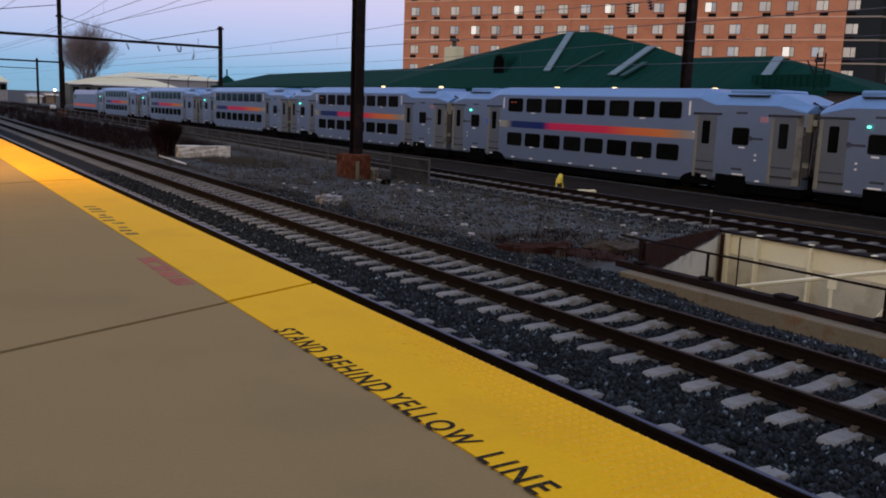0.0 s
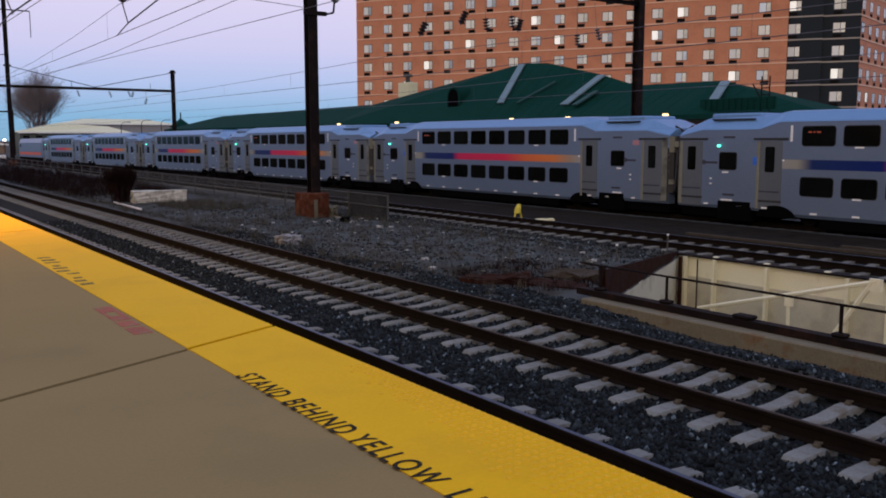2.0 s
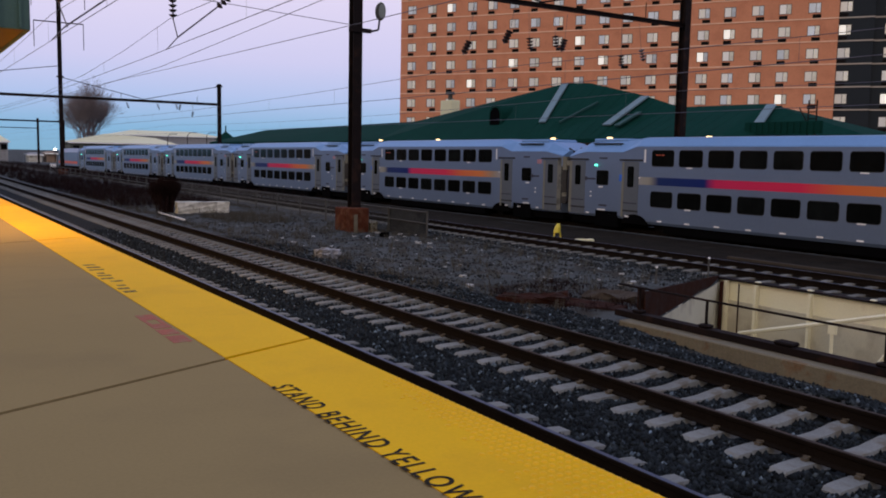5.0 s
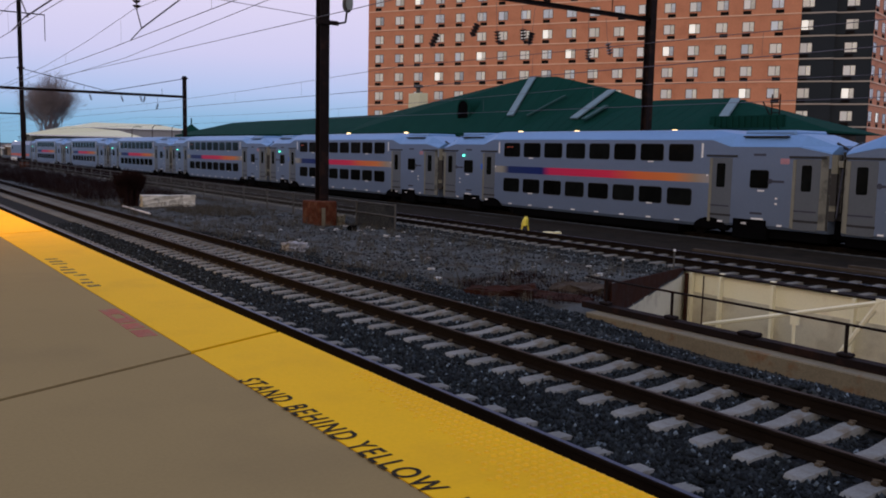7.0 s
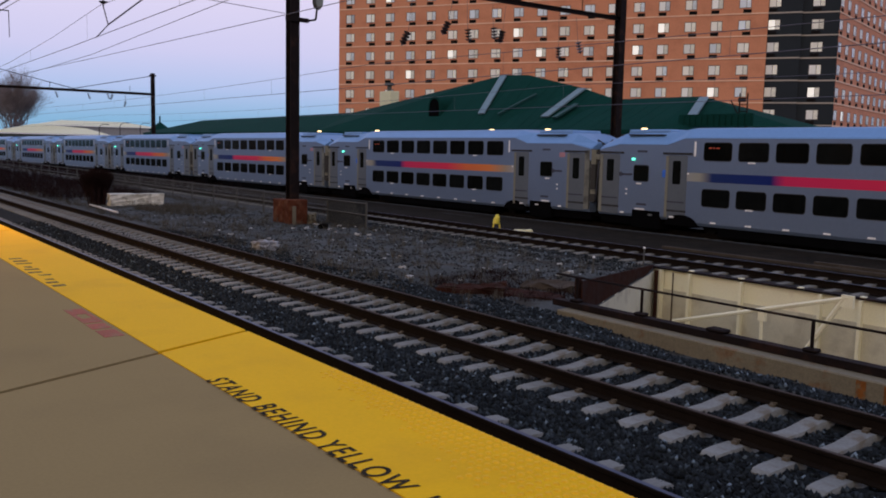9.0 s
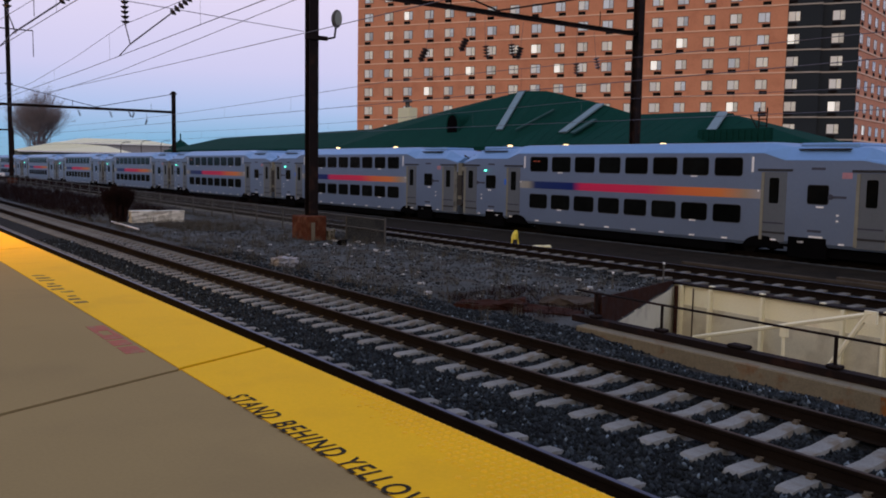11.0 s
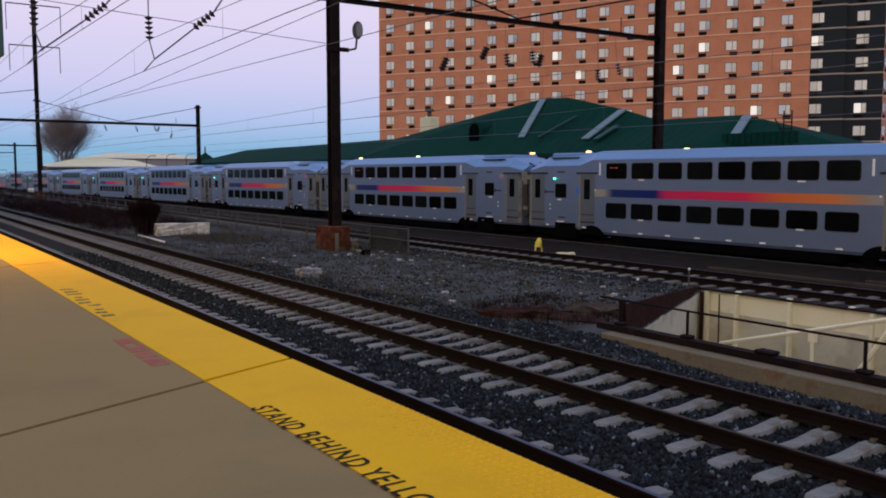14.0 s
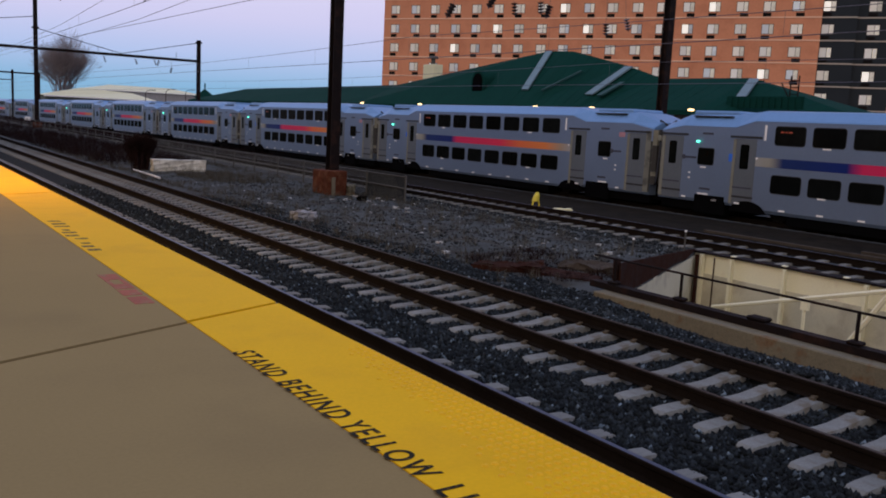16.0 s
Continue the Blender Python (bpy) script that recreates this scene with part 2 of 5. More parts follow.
G_EAVE = glow("eave_lamp_glow", (1.0, 0.68, 0.32), 2.2)
G_YARD = glow("white_yard_lamp", (1.0, 0.95, 0.85), 5.0)
G_AMBER = glow("amber_display", (0.4, 0.07, 0.03), 0.07)


def mat_glass():
    m = mat("dark_tinted_glass", (0.005, 0.006, 0.006), 0.12, vary=0.4, scale=0.7, fine=3, bump=0.01, spec=0.06, each=0.5)
    return m


M_GLASS = mat_glass()


def mat_stripe():
    m = bpy.data.materials.new("stripe_blue_red_orange")
    m.use_nodes = True
    n, l = m.node_tree.nodes, m.node_tree.links
    p = n["Principled BSDF"]
    p.inputs["Roughness"].default_value, p.inputs["Specular IOR Level"].default_value = 0.5, 0.2
    co, sp, r, k = n.new("ShaderNodeTexCoord"), n.new("ShaderNodeSeparateXYZ"), n.new("ShaderNodeMapRange"), n.new("ShaderNodeValToRGB")
    l.new(co.outputs["Object"], sp.inputs[0])
    l.new(sp.outputs["Y"], r.inputs[0])
    r.inputs[1].default_value, r.inputs[2].default_value = 7.4, -7.4
    l.new(r.outputs[0], k.inputs[0])
    stops = [(0.0, (0.36, 0.36, 0.36)), (0.06, (0.33, 0.32, 0.27)), (0.10, (0.010, 0.028, 0.13)), (0.28, (0.004, 0.018, 0.15)),
             (0.32, (0.66, 0.022, 0.11)), (0.60, (0.74, 0.028, 0.09)), (0.72, (0.75, 0.16, 0.05)), (0.86, (0.72, 0.22, 0.06)), (0.94, (0.40, 0.29, 0.2)), (1.0, (0.36, 0.37, 0.40))]
    e = k.color_ramp.elements
    e[0].position, e[1].position = stops[0][0], stops[-1][0]
    e[0].color, e[1].color = (*stops[0][1], 1), (*stops[-1][1], 1)
    for at, c in stops[1:-1]:
        e.new(at).color = (*c, 1)
    l.new(k.outputs[0], p.inputs["Base Color"])
    return m


M_STRIPE = mat_stripe()


# ---- mesh helpers ----
def box(bm, x0, x1, y0, y1, z0, z1):
    v = [bm.verts.new((x, y, z)) for z in (z0, z1) for x, y in ((x0, y0), (x1, y0), (x1, y1), (x0, y1))]
    for f in ((3, 2, 1, 0), (4, 5, 6, 7), (0, 1, 5, 4), (1, 2, 6, 5), (2, 3, 7, 6), (3, 0, 4, 7)):
        bm.faces.new([v[i] for i in f])
    return bm


def boxes(*dims):
    bm = bmesh.new()
    for d in dims:
        box(bm, *d)
    return bm


def bevelled(bm, width, segments=1):
    bmesh.ops.bevel(bm, geom=bm.edges[:], offset=width, segments=segments, affect="EDGES", profile=0.6)
    return bm


def rod(bm, a, b, r0, r1=None, n=6):
    a, b = Vector(a), Vector(b)
    d = (b - a).normalized()
    u = d.orthogonal().normalized()
    w = d.cross(u)
    r1 = r0 if r1 is None else r1
    rings = []
    for at, r in ((a, r0), (b, r1)):
        rings.append([bm.verts.new(at + r * (math.cos(2 * math.pi * i / n) * u + math.sin(2 * math.pi * i / n) * w)) for i in range(n)])
    for i in range(n):
        bm.faces.new((rings[0][i], rings[0][(i + 1) % n], rings[1][(i + 1) % n], rings[1][i]))
    bm.faces.new(rings[0][::-1])
    bm.faces.new(rings[1])
    return bm


def loft(sections, closed=True):
    """Joins (y, [(x, z), ...]) outlines."""
    bm = bmesh.new()
    rows = [[bm.verts.new((x, y, z)) for x, z in pts] for y, pts in sections]
    k = len(rows[0])
    for a, b in zip(rows, rows[1:]):
        for i in range(k):
            bm.faces.new((a[i], a[(i + 1) % k], b[(i + 1) % k], b[i]))
    bm.faces.new(rows[0])
    bm.faces.new(rows[-1][::-1])
    return bm


def mesh_of(name, bm, material, smooth=False):
    me = bpy.data.meshes.new(name)
    bmesh.ops.recalc_face_normals(bm, faces=bm.faces[:])
    bm.to_mesh(me)
    bm.free()
    me.materials.append(material)
    if smooth:
        for p in me.polygons:
            p.use_smooth = True
    return me


def part(name, bm, material, parent=None, label="", smooth=False, at=None):
    me = bm if isinstance(bm, bpy.types.Mesh) else mesh_of(name, bm, material, smooth)
    ob = new(name, me)
    ob.parent = parent
    if at is not None:
        ob.matrix_basis = at
    if label:
        ob["label"] = label
    return ob


def thing(name, label, category, group="", kind="", at=None):
    ob = new(name)
    ob.empty_display_size = 0.1
    if at is not None:
        ob.matrix_basis = at
    return tagged(ob, label, category, group, kind)


def raw(name, verts, faces, material):
    me = bpy.data.meshes.new(name)
    me.from_pydata(verts, [], faces)
    me.materials.append(material)
    me.update()
    return me


# ---- levels ----
RAIL, FAR_RAIL, TRAIN_RAIL = -1.22, -1.30, -1.77
TRACK_1, TRACK_2, TRACK_3, TRACK_4 = 4.78, 8.35, 19.55, 31.2
EDGE, INNER = 2.88, 2.045
OPEN_X0, OPEN_X1, OPEN_Y0 = 11.9, 18.4, -24.0


def open_y(x):
    """The abutment's skew line: the opening lies below this y."""
    return 11.45 + (x - 11.9) * (15.05 - 11.45) / (18.4 - 11.9)


LEVELS = [(-900, -1.9), (-40, -1.7), (2.2, -1.6), (3.0, -1.50), (9.7, -1.50), (10.0, -1.47), (10.6, -1.52), (11.35, -1.61), (11.9, -1.58), (14, -1.55), (17.6, -1.56), (18.1, -1.49),
          (18.4, -1.49), (21.0, -1.49), (21.8, -1.7), (25.0, -1.80), (28.5, -1.85), (29.6, -1.88), (30.1, -1.97), (32.8, -1.97), (34.0, -1.9), (60, -1.8), (1500, -1.8)]


def bend(y):
    """How far the train's track swings aside and falls at y."""
    y = min(y, 270.0)
    return -2.17 * (max(0.0, y - 15) / 181) ** 2, -0.0025 * (math.hypot(y - 40, 15) + y - 40)


def ground_z(x, y):
    xs, zs = [a for a, _ in LEVELS], [b for _, b in LEVELS]
    z = float(np.interp(x, xs, zs))
    if x > 24:
        z += bend(y)[1] * min(1.0, (x - 24) / 4)
    if 10.1 < x < 11.95:
        fall = min(1.0, max(0.0, (11.4 - y) / 2.5))
        z -= 0.09 * fall * fall * (3 - 2 * fall) * min(1.0, (x - 10.1) / 1.1)
    if 9.9 < x < 17.5:
        z += 0.10 * noise.noise((x * 0.5, y * 0.35, 0)) + 0.05 * noise.noise((x * 1.7, y * 1.7, 3))
    return z


def build_ground():
    xs = [-900, -200, -40, -10, 2.2, 3.0, 4.0, 6.3, 9.5, 10, 10.5, 11, 11.5, 11.9] + [11.9 + 6.5 * i / 13 for i in range(1, 14)] + [19, 20, 21, 21.8, 23, 25, 27, 28.5, 29.6, 30.1, 32.8, 34, 45, 60, 150, 500, 1500]
    far = [0.4 * i for i in range(150)] + [60 + 3 * i for i in range(30)] + [150, 170, 190, 210, 240, 280, 400, 900, 2500]
    verts, faces = [], []

    def strip(cols, lines):
        start = len(verts)
        for x in cols:
            for y in lines(x):
                verts.append((x, y, ground_z(x, y)))
        k = len(lines(cols[0]))
        for i in range(len(cols) - 1):
            for j in range(k - 1):
                a = start + i * k + j
                faces.append((a, a + k, a + k + 1, a + 1))

    i0, i1 = xs.index(11.9), next(i for i, x in enumerate(xs) if x > 18.39)
    full = [-2500, -600, -200, -60, -24] + [-20 + 2 * i for i in range(10)]
    strip(xs[: i0 + 1], lambda x: full + [open_y(11.9) * j / 30 for j in range(30)] + [open_y(11.9) + d for d in far])
    strip(xs[i0 : i1 + 1], lambda x: [open_y(x) + d for d in far])
    strip(xs[i0 : i1 + 1], lambda x: [-2500, -600, -200, -60, -24])
    strip(xs[i1:], lambda x: full + [open_y(18.4) * j / 30 for j in range(30)] + [open_y(18.4) + d for d in far])
    me = raw("ground", verts, faces, M_GROUND)
    for p in me.polygons:
        p.use_smooth = True
    tagged(new("ground", me), "dark dirt and cinder ground of the rail yard", "ground", kind="structure")


build_ground()


def build_cinder_bed():
    """Dark brown cinders between the old track and the train's track, a little proud of the ground."""
    xs, ys = [20.95 + 0.8 * i for i in range(11)], [-60 + 6 * i for i in range(60)]
    verts = [(x, y, ground_z(x, y) + 0.012 + 0.02 * noise.noise((x, y * 0.4, 5))) for x in xs for y in ys]
    k = len(ys)
    faces = [(i * k + j, (i + 1) * k + j, (i + 1) * k + j + 1, i * k + j + 1) for i in range(len(xs) - 1) for j in range(k - 1)]
    me = raw("cinder_bed", verts, faces, M_CINDER)
    for p in me.polygons:
        p.use_smooth = True
    tagged(new("cinder_bed", me), "dark brown cinder strip beside the train's track", "ground", kind="structure")


build_cinder_bed()


def build_ballast_bed():
    """The dark stone bed under the two near tracks."""
    levels = ((3.05, -1.46), (5.4, -1.455), (7.5, -1.455), (7.68, -1.49), (9.02, -1.49), (9.2, -1.455), (9.75, -1.455), (9.95, -1.47))
    xs, ys = [x for x, _ in levels], [-40 + 6 * i for i in range(61)]
    verts = [(x, y, z) for x, z in levels for y in ys]
    k = len(ys)
    faces = [(i * k + j, (i + 1) * k + j, (i + 1) * k + j + 1, i * k + j + 1) for i in range(len(xs) - 1) for j in range(k - 1)]
    tagged(new("ballast_bed", raw("ballast_bed", verts, faces, M_BALLAST)), "dark stone ballast bed under the near tracks", "ballast", kind="structure")


build_ballast_bed()


# ---- platform ----
def build_platform():
    platform = thing("platform", "tan concrete station platform with a yellow warning strip", "platform", kind="structure")
    yj = lambda x: 6.468 + (x - 2.88) * 0.447
    # slabs end at a skew expansion joint
    def slab(x0, x1, ya, yb, z0, z1, gap=0.012):
        bm = bmesh.new()
        pts = [(x0, ya(x0)), (x1, ya(x1)), (x1, yb(x1)), (x0, yb(x0))]
        lo, hi = [bm.verts.new((x, y, z0)) for x, y in pts], [bm.verts.new((x, y, z1)) for x, y in pts]
        for i in range(4):
            bm.faces.new((lo[i], lo[(i + 1) % 4], hi[(i + 1) % 4], hi[i]))
        bm.faces.new(lo[::-1])
        bm.faces.new(hi)
        return bm
    ends = [lambda x: -40.0, lambda x: yj(x) - 9.2, yj, lambda x: yj(x) + 9.4, lambda x: yj(x) + 18.8, lambda x: yj(x) + 28, lambda x: 160.0]
    for i in range(len(ends) - 1):
        lo = (lambda f: (lambda x: f(x) + 0.028))(ends[i])
        hi = (lambda f: (lambda x: f(x) - 0.028))(ends[i + 1])
        part("slab", slab(-8.0, INNER, lo, hi, -0.30, 0.0), M_CONC, platform)
        part("tactile_strip", slab(INNER + 0.002, EDGE, lo, hi, -0.10, 0.006), M_YELLOW, platform, "worn yellow tactile warning strip")
    for f in ends[1:-1]:
        part("joint", slab(-8.0, EDGE - 0.01, lambda x: f(x) - 0.027, lambda x: f(x) + 0.027, -0.28, -0.045), M_JOINT, platform, "dark expansion joint filler")
    part("bed", boxes((-8, EDGE - 0.12, -40, 160, -1.7, -0.31)), M_CONC, platform, "concrete platform wall")
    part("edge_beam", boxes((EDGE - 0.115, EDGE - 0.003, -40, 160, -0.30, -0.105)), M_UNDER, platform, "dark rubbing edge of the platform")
    part("edge_lip", boxes((EDGE + 0.001, EDGE + 0.036, -40, 5.2, -0.07, -0.012)), M_TANCONC, platform, "grey worn concrete lip")
    # truncated domes, most worn flat, along the outer part of the strip
    verts, faces = [], []
    worn = random.Random(17)
    for j in range(64):
        y = 1.2 + 0.06 * j
        for i in range(13):
            x = EDGE - 0.022 - 0.053 * i
            if worn.random() * 4 + i > 14 - (y - 1.2) * 2.6:
                continue
            k = len(verts)
            for r, z in ((0.0195, 0.006), (0.011, 0.0145)):
                verts += [(x + r * math.cos(a * math.pi / 3), y + r * math.sin(a * math.pi / 3), z) for a in range(6)]
            faces += [(k + a, k + (a + 1) % 6, k + 6 + (a + 1) % 6, k + 6 + a) for a in range(6)] + [tuple(range(k + 6, k + 12))]
    tagged(part("tactile_domes", raw("tactile_domes", verts, faces, M_DOME), M_DOME, platform, "rows of low yellow domes"), kind="stuff")
    return platform


PLATFORM = build_platform()


def stencil(words, y_start, y_end, x, height, material, z):
    cu = bpy.data.curves.new("stencil_lettering", "FONT")
    cu.body, cu.size, cu.offset, cu.space_character = words, 1.0, 0.017, 1.22
    cu.materials.append(material)
    ob = new("stencil_lettering", cu)
    bpy.context.view_layer.update()
    w, h = ob.dimensions.x, ob.dimensions.y
    ob.parent = PLATFORM
    ob.rotation_euler = (0, 0, radians(-90))
    ob.location = (x, y_start, z)
    ob.scale = ((y_start - y_end) / w, height / max(h, 0.1), 1)
    return ob


for words, y_start, y_end in (("STAND", 5.20, 4.62), ("BEHIND", 4.52, 3.84), ("YELLOW", 3.755, 3.01), ("LINE", 2.90, 2.49)):
    stencil(words, y_start, y_end, 2.035, 0.145, M_BLACKPAINT, 0.0085)


def worn_marks():
    """Marks too worn to read: short black bars on the strip, and a red patch, a ring and two bars, on the concrete."""
    rs = random.Random(5)
    for y in (11.98, 11.72, 11.45, 11.12, 10.90, 10.64, 10.38, 10.02, 9.80, 9.56):
        w = rs.uniform(0.07, 0.12)
        part("paint_bar", boxes((2.10 + rs.uniform(-0.03, 0.03), 2.235 + rs.uniform(-0.04, 0.04), y - w, y, 0.0065, 0.0085)), M_WORNPAINT, PLATFORM, "worn black stencilled mark")
    part("paint_ring", boxes((1.865, 1.90, 7.42, 8.10, 0.0005, 0.0025), (1.985, 2.02, 7.42, 8.10, 0.0005, 0.0025), (1.90, 1.985, 7.42, 7.62, 0.0005, 0.0025), (1.90, 1.985, 7.84, 8.10, 0.0005, 0.0025)), M_REDPAINT, PLATFORM, "faded red stencilled ring")
    for y0, y1 in ((7.14, 7.36), (6.80, 7.07)):
        part("paint_bar", boxes((1.86, 2.01, y0, y1, 0.0005, 0.0025)), M_REDPAINT, PLATFORM, "faded red stencilled mark")


worn_marks()


# ---- tracks ----
RAIL_OUTLINE = [(-0.07, 0), (0.07, 0), (0.07, 0.012), (0.012, 0.03), (0.012, 0.125), (0.037, 0.14), (0.037, 0.168), (0.028, 0.175), (-0.028, 0.175), (-0.037, 0.168), (-0.037, 0.14), (-0.012, 0.125), (-0.012, 0.03), (-0.07, 0.012)]


def sleeper_mesh(name, material, stretch=1.0):
    bm = bmesh.new()
    half = [(0.0, -0.052, 0.092), (0.2, -0.046, 0.092), (0.40, -0.022, 0.095), (0.56, 0.0, 0.098), (0.95, 0.0, 0.098), (1.14, -0.004, 0.098), (1.25, -0.012, 0.093), (1.29, -0.04, 0.085)]
    stations = [(-x, z, w) for x, z, w in half[:0:-1]] + half
    rows = []
    for x, z, w in stations:
        x *= stretch
        rows.append([bm.verts.new(p) for p in ((x, -0.135, -0.2), (x, -w - 0.012, z - 0.03), (x, -w, z), (x, w, z), (x, w + 0.012, z - 0.03), (x, 0.135, -0.2))])
    for a, b in zip(rows, rows[1:]):
        for i in range(6):
            bm.faces.new((a[i], b[i], b[(i + 1) % 6], a[(i + 1) % 6]))
    bm.faces.new(rows[0][::-1])
    bm.faces.new(rows[-1])
    return mesh_of(name, bm, material)


def clip_mesh():
    bm = boxes((-0.045, 0.01, -0.03, 0.03, -0.005, 0.03))
    rod(bm, (-0.05, -0.04, 0.03), (-0.045, 0.04, 0.045), 0.011)
    return mesh_of("rail_clip", bm, M_CLIP)


def build_track(x, rail_z, label, sleeper_material, y0, y1, own, pitch=0.553, shift=0.0, clips=False, head=None, stretch=1.0, drop=0.178, path=lambda y: (0.0, 0.0)):
    track = thing("railway_track", label, "track", group="tracks", kind="structure")
    for s in (-1, 1):
        rx = x + s * 0.7525
        lines = [y0] + [y for y in range(-10, 300, 10) if y0 < y < y1 and path(y) != (0.0, 0.0)] + [y1]
        rows = [(y, *path(y)) for y in lines]
        part("rail", loft([(y, [(rx + dx + a, rail_z + dz - 0.175 + b) for a, b in RAIL_OUTLINE]) for y, dx, dz in rows]), M_RAIL, track)
        band = [(-0.026, 0.0005), (0.026, 0.0005), (0.026, 0.002), (-0.026, 0.002)]
        part("rail_head", loft([(y, [(rx + dx + a, rail_z + dz + b) for a, b in band]) for y, dx, dz in rows]), head or M_RAILDULL, track, "worn running band of the rail")
    me = sleeper_mesh("sleeper", sleeper_material, stretch)
    cm = clip_mesh()
    rest_v, rest_f = [], []
    k = 0
    y = y0 + shift
    while y < y1:
        top = rail_z - drop
        if own[0] <= y <= own[1]:
            sl = part("sleeper", me, None, track, at=pose(x, y, top, 0, 0, random.uniform(-0.5, 0.5)))
            if clips and y < 24:
                for s in (-1, 1):
                    for q in (-1, 1):
                        part("rail_clip", cm, None, sl, at=pose(s * 0.7525 + q * 0.115, 0, 0.0, 0, 0, 0 if q > 0 else 180))
        else:
            b = len(rest_v)
            dx, dz = path(y)
            rest_v += [tuple(v.co + Vector((x + dx, y, top + dz))) for v in me.vertices]
            rest_f += [tuple(b + i for i in p.vertices) for p in me.polygons]
        y += pitch
    if rest_v:
        tagged(part("sleepers_beyond", raw("sleepers_beyond", rest_v, rest_f, sleeper_material), None, track), kind="stuff")
    return track


random.seed(2)
build_track(TRACK_1, RAIL, "railway track with concrete sleepers below the platform edge", M_SLEEPER, -40, 320, (2, 45), head=M_RAILTOP, stretch=1.07)
build_track(TRACK_2, RAIL, "railway track with dark rails on pale concrete sleepers", M_SLEEPER, -40, 320, (1, 60), shift=0.228, clips=True)
build_track(TRACK_3, FAR_RAIL, "old railway track with dull weathered sleepers", M_SLEEPERFAR, -60, 320, (3, 60), pitch=0.6, head=M_RAILTOP, drop=0.145)
build_track(TRACK_4, TRAIN_RAIL, "railway track that carries the commuter train", M_SLEEPERFAR, -220, 400, (1000, 1001), pitch=0.6, path=bend)


def stones(name, label, areas, seed, material, size=(0.02, 0.046), clear=()):
    """Loose angular stones scattered over rectangles (x0, x1, y0, y1, number per square metre, z)."""
    rs = np.random.RandomState(seed)
    verts, faces = [], []
    base = np.array([(1, 0, 0), (0, 1, 0), (-1, 0, 0), (0, -1, 0), (0, 0, 1), (0, 0, -1)], float)
    tri = np.array([(0, 1, 4), (1, 2, 4), (2, 3, 4), (3, 0, 4), (1, 0, 5), (2, 1, 5), (3, 2, 5), (0, 3, 5)])
    total = 0
    for x0, x1, y0, y1, per, z in areas:
        k = int((x1 - x0) * (y1 - y0) * per)
        at = np.c_[rs.uniform(x0, x1, k), rs.uniform(y0, y1, k), np.zeros(k)]
        # the sleepers' tops stay free of stones
        for cx, shift in clear:
            dy = (at[:, 1] + 40 - shift + 0.2765) % 0.553 - 0.2765
            at = at[~((np.abs(at[:, 0] - cx) < 1.30) & (np.abs(dy) < 0.105))]
        k = len(at)
        at[:, 2] = [ground_z(px, py) if z is None else z for px, py in at[:, :2]]
        r = rs.uniform(*size, (k, 1, 1))
        shape = base[None] * rs.uniform(0.6, 1.35, (k, 6, 1)) * r + rs.uniform(-0.3, 0.3, (k, 6, 3)) * r
        a = rs.uniform(0, 6.28, k)
        c, s = np.cos(a)[:, None], np.sin(a)[:, None]
        sx, sy = shape[..., 0] * c - shape[..., 1] * s, shape[..., 0] * s + shape[..., 1] * c
        shape = np.stack([sx, sy, shape[..., 2]], -1) + at[:, None] + [0, 0, 0.006]
        verts.append(shape.reshape(-1, 3))
        faces.append((tri[None] + 6 * (np.arange(k)[:, None, None] + total)).reshape(-1, 3))
        total += k
    v, f = np.concatenate(verts), np.concatenate(faces)
    me = bpy.data.meshes.new(name)
    me.vertices.add(len(v))
    me.vertices.foreach_set("co", v.ravel())
    me.loops.add(3 * len(f))
    me.loops.foreach_set("vertex_index", f.ravel())
    me.polygons.add(len(f))
    me.polygons.foreach_set("loop_start", np.arange(0, 3 * len(f), 3))
    me.polygons.foreach_set("loop_total", np.full(len(f), 3))
    me.update()
    me.validate()
    me.materials.append(material)
    return tagged(new(name, me), label, "gravel", kind="stuff")


stones("ballast_stones", "dark grey crushed stone ballast between the tracks", [(5.3, 7.5, 2.0, 15, 560, -1.452), (7.7, 9.0, 2.0, 15, 420, -1.486), (9.15, 9.7, 2.0, 15, 560, -1.455), (5.3, 7.5, 15, 34, 230, -1.452), (7.7, 9.0, 15, 34, 160, -1.486), (9.15, 9.7, 15, 34, 230, -1.455), (9.6, 11.5, 4.0, 16, 330, None), (9.6, 11.5, 16, 30, 120, None), (17.3, 18.4, 15.2, 30, 60, None)], 3, M_STONE, clear=((TRACK_1, 0.0), (TRACK_2, 0.228)))
stones("yard_stones", "scattered stones on the waste ground", [(10.6, 17.2, 14.5, 24, 42, None), (10.6, 17.2, 24, 40, 22, None), (16.9, 18.5, 15.2, 34, 170, None)], 4, M_YARDSTONE, (0.014, 0.042))


